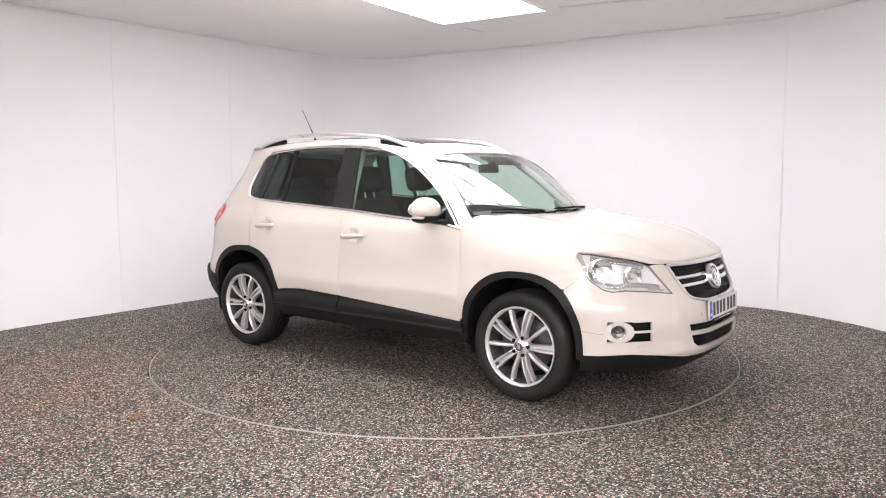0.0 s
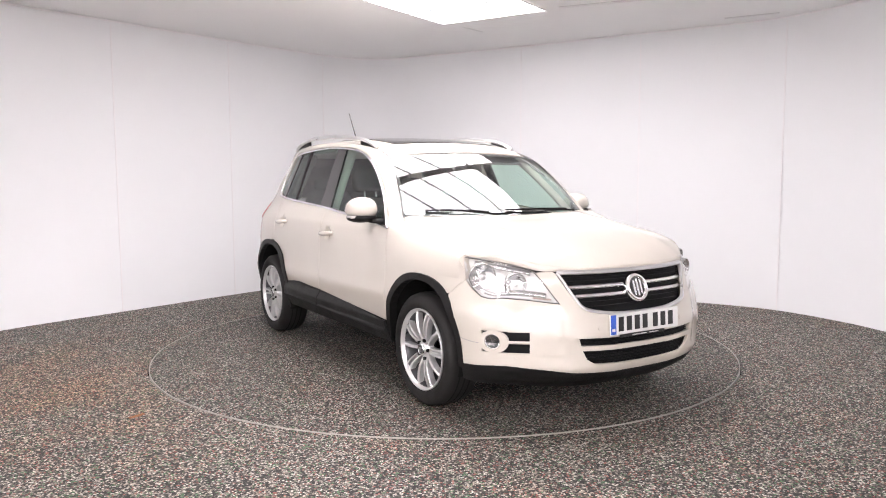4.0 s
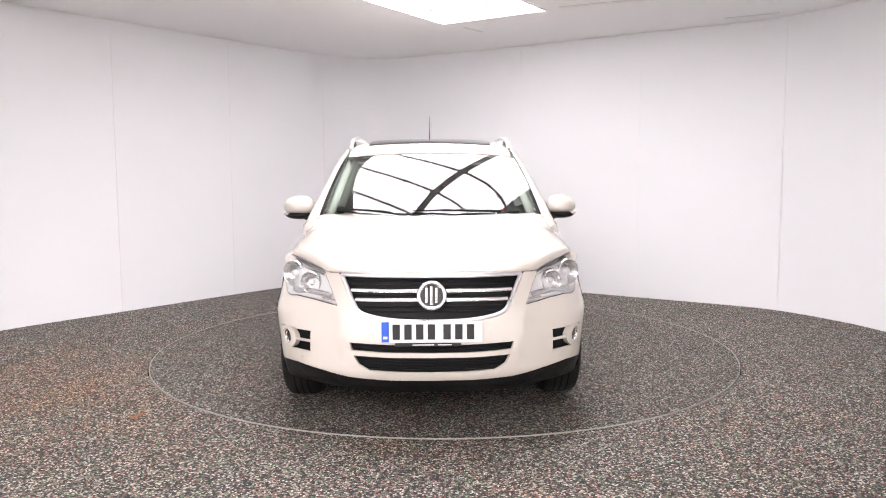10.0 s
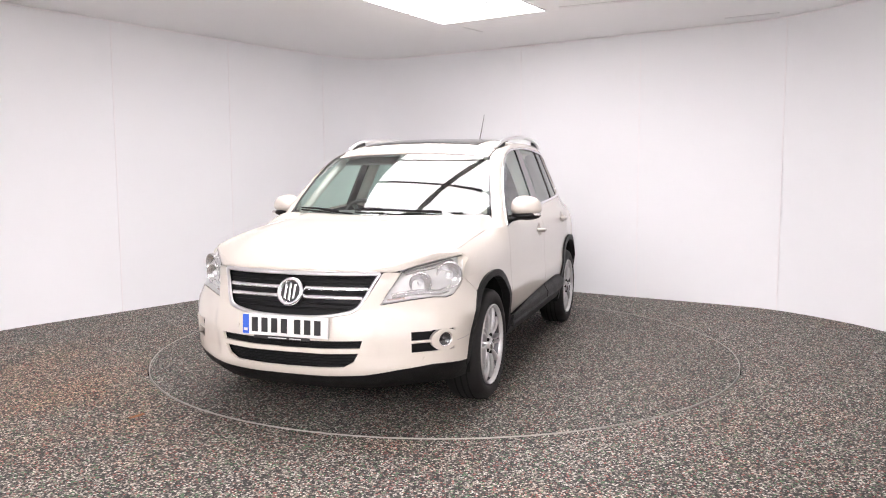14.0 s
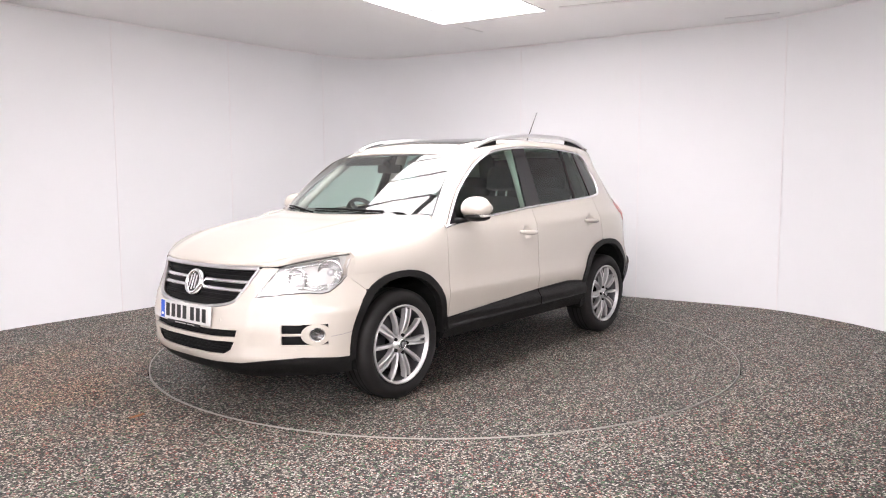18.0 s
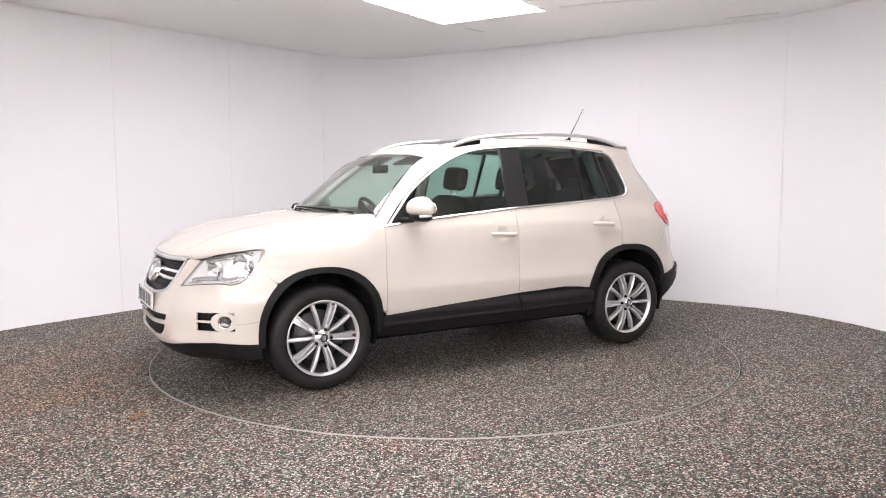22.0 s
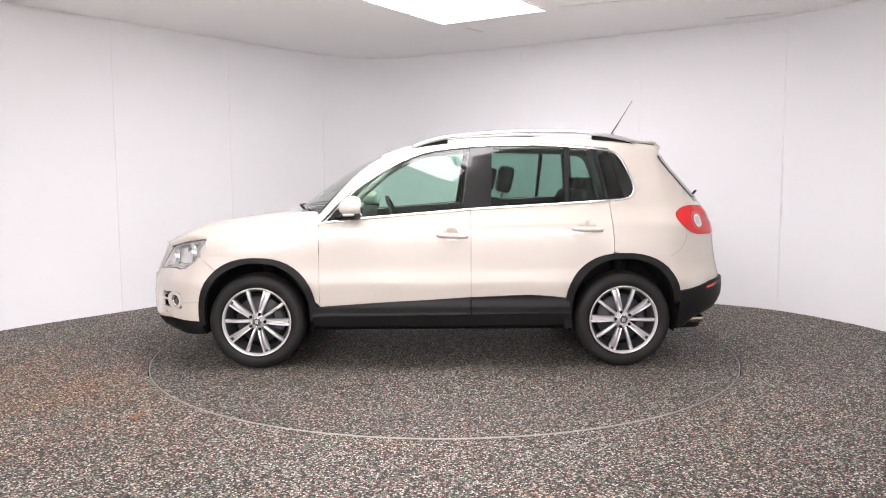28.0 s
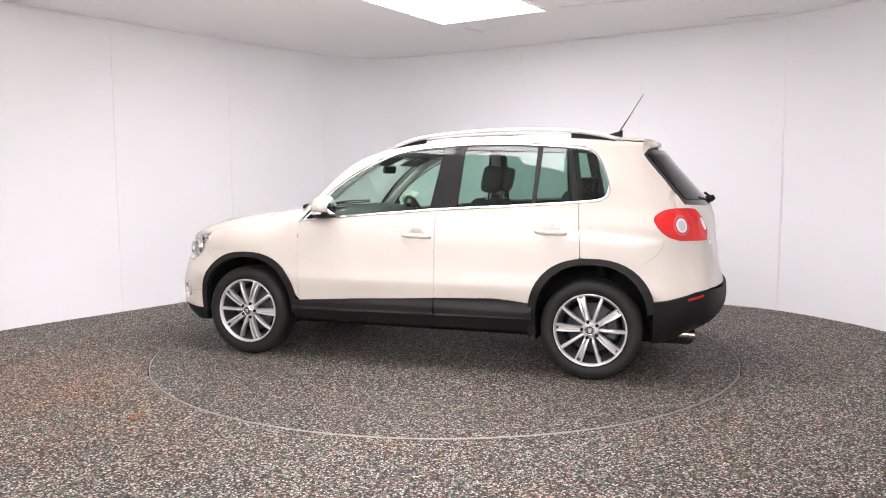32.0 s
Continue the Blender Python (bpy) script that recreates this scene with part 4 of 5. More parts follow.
def wheel_at(car, x, y, turn):
    """A ten-spoke alloy wheel with its tyre; y > 0 faces left."""
    sd = 1 if y > 0 else -1
    root = new("wheel")
    root.parent = car
    R = 0.338
    bm = bmesh.new()
    prof = [(0.232, -0.20), (0.250, -0.212), (0.285, -0.222), (0.318, -0.212), (0.332, -0.195), (R, -0.165), (R, -0.05), (0.332, -0.020), (0.318, -0.004), (0.300, 0.004), (0.278, 0.006), (0.258, 0.000), (0.246, -0.010), (0.240, -0.020)]
    lathe(bm, prof, 72)
    part("tyre", bm, M_TYRE, root, "black rubber tyre", smooth=True)
    # tread grooves stand as shallow rings
    bm = bmesh.new()
    for h in (-0.145, -0.107, -0.069):
        lathe(bm, [(R + 0.0006, h - 0.005), (R + 0.0012, h), (R + 0.0006, h + 0.005)], 72)
    part("tread_groove", bm, M_DARK, root)
    bm = bmesh.new()
    lathe(bm, [(0.236, -0.20), (0.236, -0.03), (0.244, -0.008), (0.244, 0.000), (0.240, 0.003), (0.234, -0.002), (0.226, -0.022)], 72)
    part("rim", bm, M_ALLOY, root, "silver alloy rim", smooth=True)
    bm = bmesh.new()
    lathe(bm, [(0.04, -0.115), (0.165, -0.115), (0.168, -0.12), (0.168, -0.135), (0.04, -0.135)], 48)
    part("brake_disc", bm, M_DISCBRAKE, root, "steel brake disc", smooth=True)
    # inner barrel, its colour darkened for the shade between the spokes
    bm = bmesh.new()
    lathe(bm, [(0.226, -0.022), (0.214, -0.05), (0.205, -0.12), (0.205, -0.20)], 48)
    part("barrel", bm, M_ALLOYDARK, root, "alloy inner barrel with shade in its colour", smooth=True)
    bm = bmesh.new()
    lathe(bm, [(0.0, -0.16), (0.22, -0.16)], 32)
    part("backing", bm, M_DARK, root)
    # spokes
    def spoke(ang, w0, w1, twin):
        """A broad spoke of two ridges with a trough between them, or a narrow single one."""
        bm = bmesh.new()
        rows = []
        for t in np.linspace(0, 1, 11):
            r = 0.040 + (0.240 - 0.040) * t
            h = -0.032 + 0.030 * math.sin(math.pi * min(1, t * 0.86)) ** 0.8 - 0.006 * t
            w = w0 + (w1 - w0) * t ** 1.3
            dip = 0.034 * smooth(0.12, 0.35, t)
            if twin:
                pr = [(-w, -0.040), (-w * 0.98, -0.005), (-w * 0.86, 0.0), (-w * 0.44, -0.001), (-w * 0.34, -dip), (w * 0.34, -dip), (w * 0.44, -0.001), (w * 0.86, 0.0), (w * 0.98, -0.005), (w, -0.040)]
            else:
                pr = [(-w, -0.040), (-w * 0.90, -0.007), (-w * 0.25, 0.0), (w * 0.25, 0.0), (w * 0.90, -0.007), (w, -0.040)]
            rows.append([(c, h + b, r) for c, b in pr])
        grid_mesh(bm, rows)
        bmesh.ops.recalc_face_normals(bm, faces=bm.faces)
        if sum(f.normal.y for f in bm.faces) < 0:
            bmesh.ops.reverse_faces(bm, faces=bm.faces)
        bmesh.ops.transform(bm, matrix=Matrix.Rotation(radians(ang), 4, "Y"), verts=bm.verts)
        part("spoke", bm, M_ALLOY, root, "broad twin-ridged silver spoke" if twin else "narrow silver spoke")
    for k in range(5):
        spoke(turn + 72 * k, 0.017, 0.029, True)
        spoke(turn + 72 * k + 36, 0.010, 0.0135, False)
    bm = bmesh.new()
    lathe(bm, [(0.0, -0.006), (0.030, -0.007), (0.034, -0.012), (0.048, -0.018), (0.058, -0.034), (0.060, -0.06)], 40)
    part("hub", bm, M_ALLOY, root, smooth=True)
    bm = bmesh.new()
    lathe(bm, [(0.0, 0.0015), (0.012, 0.001), (0.026, -0.002), (0.030, -0.007)], 32)
    cap = part("hub_cap", bm, M_ALLOYDARK, root, "dark round hub cap with pale bars", smooth=True)
    for x0, an in ((-0.008, 0), (0.0, 0), (0.008, 0)):
        bm = bmesh.new()
        box(bm, (-0.0020, -0.001, -0.014), (0.0020, 0.0022, 0.014), pose(x0, 0, 0, 0, an, 0))
        part("cap_bar", bm, M_SATIN, cap)
    bm = bmesh.new()
    lathe(bm, [(0.026, -0.003), (0.028, 0.001), (0.031, 0.001), (0.034, -0.006)], 32)
    part("hub_ring", bm, M_CHROME, root, smooth=True)
    for k in range(5):
        a = radians(turn + 72 * k)
        bm = bmesh.new()
        lathe(bm, [(0.0, -0.010), (0.009, -0.010), (0.011, -0.013), (0.011, -0.03)], 12, pose(0.055 * math.sin(a), 0, 0.055 * math.cos(a)))
        part("wheel_bolt", bm, M_DARK, root, "dark wheel bolt", smooth=True)
    # brake caliper behind the spokes, tyre valve
    bm = bmesh.new()
    rows = []
    for a in np.linspace(radians(150), radians(205), 9):
        rows.append([(r * math.cos(a) * sd, h, r * math.sin(a)) for r, h in ((0.10, -0.10), (0.115, -0.088), (0.165, -0.088), (0.182, -0.10), (0.182, -0.14), (0.10, -0.14))])
    vs = grid_mesh(bm, rows)
    bm.faces.new(vs[0])
    bm.faces.new(vs[-1][::-1])
    bmesh.ops.recalc_face_normals(bm, faces=bm.faces)
    part("brake_caliper", bm, M_DISCBRAKE, root, "grey steel brake caliper")
    bm = bmesh.new()
    va = radians(turn + 18)
    tube(bm, [(0.222 * math.sin(va), -0.03, 0.222 * math.cos(va)), (0.205 * math.sin(va), -0.012, 0.205 * math.cos(va))], 0.004, 8)
    part("tyre_valve", bm, M_DARK, root, "small black tyre valve")
    root.matrix_basis = pose(x, y, R + 0.001, 0, 0, 0 if sd > 0 else 180)
    return root


def car_nose(car):
    P, C = M_PAINT, M_CLAD
    # grille surround, slats and mesh
    g_top = [(-0.478, 0.848), (-0.24, 0.846), (0.0, 0.844), (0.24, 0.846), (0.478, 0.848)]
    g_low = [(0.478, 0.848), (0.450, 0.790), (0.415, 0.715), (0.365, 0.655), (0.20, 0.624), (0.0, 0.617), (-0.20, 0.624), (-0.365, 0.655), (-0.415, 0.715), (-0.450, 0.790), (-0.478, 0.848)]
    top = [tuple(p) for p in spline(g_top, 24)]
    low = [tuple(p) for p in spline(g_low, 40)]
    loop = top + low[1:-1]
    sl = lambda L: [(sya(y, z), z) for y, z in L]
    patch("grille_backing", [sl(loop)], lambda a, b: skin(a, b, -0.030), M_MESH, car, "black grille", step=0.06, depth=0)
    strip("grille_surround", sl(g_top), 0.028, 0.010, M_SATIN, car, n=50, label="silver grille surround", lift=-0.004)
    strip("grille_surround", sl(g_low), 0.018, 0.010, M_SATIN, car, n=90, label="silver grille surround", lift=-0.004)
    for z, w in ((0.766, 0.430), (0.719, 0.405)):
        for a, b in ((-w, -0.075), (0.075, w)):
            strip("grille_bar", sl([(a, z), (a * 0.6 + b * 0.4, z + 0.001), (b, z)]), 0.022, 0.014, M_CHROME, car, n=20, label="chrome grille bar", lift=-0.024)
    for z, w in ((0.815, 0.45), (0.792, 0.44), (0.743, 0.42), (0.685, 0.375), (0.660, 0.345)):
        strip("grille_slat", sl([(-w, z), (0.0, z + 0.001), (w, z)]), 0.009, 0.010, M_MESH, car, n=40, lift=-0.028)
    # round badge: plain ring, dark dish and slanting bars
    b0 = skin(0.0, 0.742, 0.0)
    tilt = Matrix.Translation((b0.x, 0, 0.742)) @ Matrix.Rotation(radians(90), 4, "Z") @ Matrix.Rotation(radians(-20), 4, "X") @ Matrix.Rotation(radians(180), 4, "Z")
    bm = bmesh.new()
    lathe(bm, [(0.056, 0.006), (0.060, 0.018), (0.070, 0.022), (0.078, 0.015), (0.080, -0.015)], 48, tilt)
    badge = part("badge", bm, M_CHROME, car, "round chrome badge ring", smooth=True)
    bm = bmesh.new()
    lathe(bm, [(0.0, 0.010), (0.058, 0.008)], 40, tilt)
    part("dish", bm, M_INK, badge, "dark badge dish")
    for x0, an in ((-0.026, 0), (0.0, 0), (0.026, 0)):
        bm = bmesh.new()
        h = 0.048 if x0 == 0 else 0.040
        box(bm, (-0.006, 0.008, -h), (0.006, 0.016, h), tilt @ pose(x0, 0, 0, 0, an, 0), bevel=0.001)
        part("badge_bar", bm, M_CHROME, badge)

    # bumper skin in pieces round its openings
    i_up = [(-0.405, 0.505), (-0.2, 0.499), (0.0, 0.497), (0.2, 0.499), (0.405, 0.505), (0.392, 0.464), (0.2, 0.456), (0.0, 0.453), (-0.2, 0.456), (-0.392, 0.464)]
    i_lo = [(-0.385, 0.438), (-0.2, 0.431), (0.0, 0.429), (0.2, 0.431), (0.385, 0.438), (0.360, 0.390), (0.310, 0.360), (0.15, 0.349), (0.0, 0.345), (-0.15, 0.349), (-0.310, 0.360), (-0.360, 0.390)]
    patch("upper_intake", [sl(i_up)], lambda a, b: skin(a, b, -0.028), M_MESH, car, "black lower grille mesh", step=0.05, depth=0)
    patch("lower_intake", [sl(i_lo)], lambda a, b: skin(a, b, -0.028), M_MESH, car, "black lower grille mesh", step=0.05, depth=0)
    for z in (0.470, 0.484, 0.498, 0.368, 0.384, 0.400, 0.416, 0.430):
        w = 0.395 if z > 0.45 else 0.32 + (z - 0.37) * 1.0
        strip("intake_slat", sl([(-w, z - 0.004), (0, z - 0.008), (w, z - 0.004)]), 0.006, 0.006, M_MESH, car, n=30, lift=-0.026)
    bars = [[(-0.392, 0.464), (-0.2, 0.456), (0.0, 0.453), (0.2, 0.456), (0.392, 0.464), (0.388, 0.438), (0.2, 0.431), (0.0, 0.429), (-0.2, 0.431), (-0.388, 0.438)]]
    centre = [(-0.405, 0.60), (-0.405, 0.545), (-0.405, 0.505), (-0.2, 0.499), (0.0, 0.497), (0.2, 0.499), (0.405, 0.505), (0.405, 0.545), (0.405, 0.60)]
    gl = [(0.405, 0.688), (0.365, 0.648), (0.20, 0.616), (0.0, 0.609), (-0.20, 0.616), (-0.365, 0.648), (-0.405, 0.688)]
    polys = [sl(centre + gl), sl(bars[0])]
    polys.append(sl([(-0.360, 0.390), (-0.310, 0.360), (-0.15, 0.349), (0.0, 0.345), (0.15, 0.349), (0.310, 0.360), (0.360, 0.390), (0.405, 0.390), (0.405, 0.316), (0.2, 0.305), (0.0, 0.302), (-0.2, 0.305), (-0.405, 0.316), (-0.405, 0.390)]))
    for k in (1, -1):
        polys.append(sl([(k * y, z) for y, z in [(0.405, 0.420), (0.405, 0.390), (0.360, 0.390), (0.385, 0.438), (0.388, 0.438), (0.392, 0.464), (0.405, 0.505)]]))
    # corners, up to the wheel arch
    fog_in, fog_out, fz0, fz1 = sya(0.615, 0.48), sx(1.850), 0.426, 0.543
    for k in (1, -1):
        inner = lambda z: (sya(0.405, z), z)
        c1 = [inner(0.316), (sya(0.55, 0.340), 0.340), (sya(0.70, 0.358), 0.358), (sx(1.90), 0.354), (sx(1.80), 0.345), (sx(1.708), 0.340), (sx(1.706), fz0), (fog_out, fz0), (fog_in, fz0), inner(fz0), inner(0.390)]
        c2 = [inner(0.420), (fog_in, fz0), (fog_in, fz1), inner(fz1), inner(0.505)]
        c3 = [(fog_out, fz0), (sx(1.706), fz0), (sx(1.688), 0.50), (sx(1.672), fz1), (fog_out, fz1)]
        c4 = [inner(fz1), (fog_in, fz1), (fog_out, fz1), (sx(1.672), fz1), (sx(1.640), 0.605), (sx(1.592), 0.668), (sx(1.594), 0.7095), (sx(1.711), 0.7985), (sx(1.746), 0.7665), (sx(1.83), 0.715), (sx(1.88), 0.705), (sx(1.94), 0.712), (sya(0.63, 0.702), 0.702), (sya(0.496, 0.684), 0.684), (sya(0.530, 0.760), 0.760), (sya(0.572, 0.846), 0.846), (sya(0.53, 0.850), 0.850), (sya(0.494, 0.850), 0.850), (sya(0.486, 0.840), 0.840), (sya(0.458, 0.780), 0.780), (sya(0.424, 0.712), 0.712), inner(0.688), inner(0.60)]
        for c in (c1, c2, c3, c4):
            polys.append([(k * a, b) for a, b in c])
    patch("front_bumper", polys, skin, P, car, "white painted front bumper", step=0.04)
    # black lip below
    lip = [(-sx(1.70), 0.337), (-sx(1.80), 0.342), (-sx(1.90), 0.351), (sya(-0.70, 0.355), 0.355), (sya(-0.55, 0.337), 0.337), (sya(-0.405, 0.313), 0.313), (sya(-0.2, 0.302), 0.302), (0.0, 0.299), (sya(0.2, 0.302), 0.302), (sya(0.405, 0.313), 0.313), (sya(0.55, 0.337), 0.337), (sya(0.70, 0.355), 0.355), (sx(1.90), 0.351), (sx(1.80), 0.342), (sx(1.70), 0.337)]
    lip += [(sx(1.69), 0.245), (sx(1.93), 0.235), (sya(0.4, 0.215), 0.215), (0.0, 0.21), (sya(-0.4, 0.215), 0.215), (-sx(1.93), 0.235), (-sx(1.69), 0.245)]
    patch("front_lip", [lip], skin, C, car, "black plastic front lip", step=0.06, depth=0.03)
    # fog lamps in their black openings
    for k in (1, -1):
        cs, cz = sx(1.905), 0.485
        patch("fog_recess", [[(fog_in - 0.004, fz0 - 0.004), (fog_out + 0.004, fz0 - 0.004), (fog_out + 0.004, fz1 + 0.004), (fog_in - 0.004, fz1 + 0.004)]], lambda a, b: skin(a, b, -0.035), M_MESH, car, "black fog lamp recess", side=k, depth=0)
        ringo = [(cs + 0.086 * math.cos(a), cz + 0.060 * math.sin(a)) for a in np.linspace(0, 2 * math.pi, 28, endpoint=False)]
        ringi = [(cs + 0.006 + 0.046 * math.cos(a), cz + 0.042 * math.sin(a)) for a in np.linspace(0, 2 * math.pi, 28, endpoint=False)]
        q = [[ringo[i], ringo[(i + 1) % 28], ringi[(i + 1) % 28], ringi[i]] for i in range(28)]
        fog = patch("fog_lamp_surround", q, lambda a, b: skin(a, b, 0.004), P, car, side=k, depth=0.03)
        patch("fog_lens", [[(cs + 0.006 + 0.047 * math.cos(a), cz + 0.043 * math.sin(a)) for a in np.linspace(0, 2 * math.pi, 24, endpoint=False)]], lambda a, b: skin(a, b, -0.010), M_LENS, car, "clear fog lamp lens", side=k, depth=0)
        patch("fog_reflector", [[(cs + 0.006 + 0.044 * math.cos(a), cz + 0.040 * math.sin(a)) for a in np.linspace(0, 2 * math.pi, 24, endpoint=False)]], lambda a, b: skin(a, b, -0.034 + 9.0 * ((a - cs - 0.006) ** 2 + (b - cz) ** 2)), M_FOGDARK, car, side=k, depth=0, step=0.012)
        strip("fog_ring", [(cs + 0.006 + 0.043 * math.cos(a), cz + 0.039 * math.sin(a)) for a in np.linspace(0, 2 * math.pi, 25)], 0.007, 0.005, M_CHROME, car, side=k, n=48, label="thin chrome fog lamp ring", lift=-0.008)
        bm = bmesh.new()
        c0 = skin(cs + 0.006, cz, -0.026)
        bmesh.ops.create_uvsphere(bm, u_segments=14, v_segments=8, radius=0.014, matrix=Matrix.Translation((c0.x, c0.y * k, c0.z)))
        part("fog_bulb", bm, M_FOGDARK, car, "small fog lamp bulb cap", smooth=True)
        # seam in the bumper corner
        strip("bumper_seam", [(fog_out + 0.006, 0.470), ((fog_out + sx(1.69)) / 2, 0.476), (sx(1.692), 0.486)], 0.004, 0.0006, M_SEALGREY, car, side=k, n=10)
        # painted webs across the opening
        for z in (0.542, 0.484, 0.424):
            strip("fog_web", [(fog_in - 0.004, z), ((fog_in + cs) / 2 - 0.03, z), (cs - 0.080, z)], 0.016 if z == 0.484 else 0.008, 0.004, P, car, side=k, n=12, lift=-0.004)
        # parking sensors
        for s0, z0 in ((sya(0.295, 0.553), 0.553), (sx(1.99), 0.392)):
            c = [(s0 + 0.011 * math.cos(a), z0 + 0.011 * math.sin(a)) for a in np.linspace(0, 2 * math.pi, 16, endpoint=False)]
            patch("parking_sensor", [c], lambda a, b: skin(a, b, 0.0035), P, car, side=k, depth=0.004)
        # headlamp
        h_out = [(sx(1.648), 0.918), (sx(1.70), 0.845), (sx(1.705), 0.802), (sx(1.748), 0.768), (sx(1.83), 0.718), (sx(1.88), 0.708), (sx(1.94), 0.715), (sya(0.63, 0.705), 0.705), (sya(0.499, 0.687), 0.687), (sya(0.533, 0.760), 0.760), (sya(0.575, 0.846), 0.846), (sya(0.60, 0.864), 0.864), (sya(0.65, 0.878), 0.878), (sx(1.90), 0.892), (sx(1.80), 0.905), (sx(1.72), 0.914)]
        h_in = [(sx(1.657), 0.911), (sx(1.706), 0.85), (sx(1.711), 0.806), (sx(1.752), 0.773), (sx(1.83), 0.723), (sx(1.88), 0.713), (sx(1.94), 0.720), (sya(0.63, 0.710), 0.710), (sya(0.507, 0.693), 0.693), (sya(0.538, 0.760), 0.760), (sya(0.578, 0.840), 0.840), (sya(0.602, 0.860), 0.860), (sya(0.65, 0.874), 0.874), (sx(1.90), 0.888), (sx(1.80), 0.901), (sx(1.72), 0.910)]
        h_in = [(a * 0.6 + c * 0.4, b * 0.6 + d * 0.4) for (a, b), (c, d) in zip(h_out, h_in)]
        n = len(h_out)
        lamp = patch("headlamp", [h_out], lampskin, M_LENS, car, "clear headlamp lens", side=k, step=0.04, depth=0)
        hs = [[h_out[i], h_out[(i + 1) % n], h_in[(i + 1) % n], h_in[i]] for i in range(n)]
        patch("lamp_seal", hs, lambda a, b: lampskin(a, b, -0.003), M_SEAL, lamp, "grey headlamp edge", side=k, depth=0.006)
        patch("lamp_housing", [h_out], lambda a, b: lampskin(a, b, -0.034), M_BEZEL, lamp, "silver headlamp reflector", side=k, step=0.02, depth=0)
        # the lamp's side walls, from the lens down to the reflector
        bm = bmesh.new()
        walls = []
        for i in range(n):
            for f in (0.0, 0.25, 0.5, 0.75):
                a, b = (h_in[i][j] * (1 - f) + h_in[(i + 1) % n][j] * f for j in (0, 1))
                walls.append([bm.verts.new((q.x, q.y * k, q.z)) for q in (lampskin(a, b, -0.002), lampskin(a, b, -0.036))])
        for i in range(len(walls)):
            v, w = walls[i], walls[(i + 1) % len(walls)]
            bm.faces.new((v[0], v[1], w[1], w[0]))
        part("lamp_wall", bm, M_BEZEL, lamp, smooth=True)
        for x, z, r in ((1.815, 0.818, 0.070), (1.985, 0.785, 0.058)):
            p = skin(sx(x), z, -0.012)
            qn = (skin(sx(x), z, 0.05) - p).normalized()
            qn = (qn + Vector((1.2, 0, -0.1))).normalized()
            m = Matrix.Translation((p.x, p.y * k, p.z)) @ Vector((qn.x, qn.y * k, qn.z)).to_track_quat("Y", "Z").to_matrix().to_4x4()
            bm = bmesh.new()
            lathe(bm, [(0.0, -0.030), (r * 0.3, -0.028), (r * 0.7, -0.015), (r * 0.95, 0.004), (r, 0.010), (r * 1.06, 0.006), (r * 1.06, -0.02)], 32, m)
            part("reflector", bm, M_HOUSING, lamp, "round chrome reflector", smooth=True)
            bm = bmesh.new()
            bmesh.ops.create_uvsphere(bm, u_segments=16, v_segments=10, radius=r * 0.34, matrix=m @ pose(0, -0.012, 0))
            part("bulb_cap", bm, M_SATIN, lamp, smooth=True)
        # painted return of the wing round the lamp's outer end
        A = [bonnet(1.650, 0.778), skin(sx(1.655), 0.905), skin(sx(1.68), 0.874), skin(sx(1.70), 0.845), skin(sx(1.71), 0.80)]
        B = [lampskin(sx(1.655), 0.915, -0.045), lampskin(sx(1.668), 0.900, -0.045), lampskin(sx(1.694), 0.866, -0.045), lampskin(sx(1.712), 0.840, -0.045), lampskin(sx(1.720), 0.796, -0.045)]
        ribbon("wing_return", [[tuple(q) for q in A], [tuple(q) for q in B]], P, car, k, n=24)
        # clear bowls and a bright step along the foot of the lamp
        strip("lamp_step", [(sya(0.55, 0.722), 0.722), (sya(0.61, 0.732), 0.732), (sx(1.96), 0.738), (sx(1.90), 0.730), (sx(1.84), 0.740)], 0.030, 0.010, M_HOUSING, lamp, fmap=lampskin, side=k, n=24, lift=-0.030)
        strip("lamp_step", [(sya(0.595, 0.836), 0.836), (sya(0.65, 0.852), 0.852), (sx(1.90), 0.866), (sx(1.80), 0.880), (sx(1.73), 0.888)], 0.022, 0.010, M_HOUSING, lamp, fmap=lampskin, side=k, n=24, lift=-0.030)
        strip("side_marker", [(sya(0.53, 0.704), 0.704), (sya(0.57, 0.708), 0.708), (sya(0.61, 0.712), 0.712)], 0.009, 0.004, M_AMBER, lamp, side=k, n=12, lift=-0.03)
    # number plate, in plain bars
    tilt = pose(skin(0, 0.57).x + 0.014, 0, 0.568, 0, -3, 0)
    bm = bmesh.new()
    box(bm, (-0.006, -0.260, -0.056), (0.004, 0.260, 0.056), tilt, bevel=0.003)
    plate = part("number_plate", bm, M_PLATE, car, "white number plate with plain dark bars")
    bm = bmesh.new()
    box(bm, (0.0042, -0.258, -0.052), (0.0056, -0.220, 0.052), tilt)
    part("blue_band", bm, M_BLUE, plate, "blue band")
    bm = bmesh.new()
    box(bm, (0.0056, -0.250, -0.036), (0.0064, -0.228, -0.022), tilt)
    part("band_mark", bm, M_PLATE, plate)
    for y0 in (-0.205, -0.145, -0.085, -0.025, 0.055, 0.115, 0.175):
        bm = bmesh.new()
        box(bm, (0.0042, y0 + 0.003, -0.039), (0.0056, y0 + 0.041, 0.039), tilt)
        part("plate_bar", bm, M_INK, plate)
    bm = bmesh.new()
    box(bm, (-0.004, -0.190, -0.074), (0.004, 0.150, -0.058), tilt, bevel=0.002)
    part("plate_strip", bm, M_INK, plate, "dark dealer strip with tiny pale bars")
    for y0, w in ((-0.10, 0.11), (0.03, 0.07)):
        bm = bmesh.new()
        box(bm, (0.0042, y0, -0.069), (0.0050, y0 + w, -0.064), tilt)
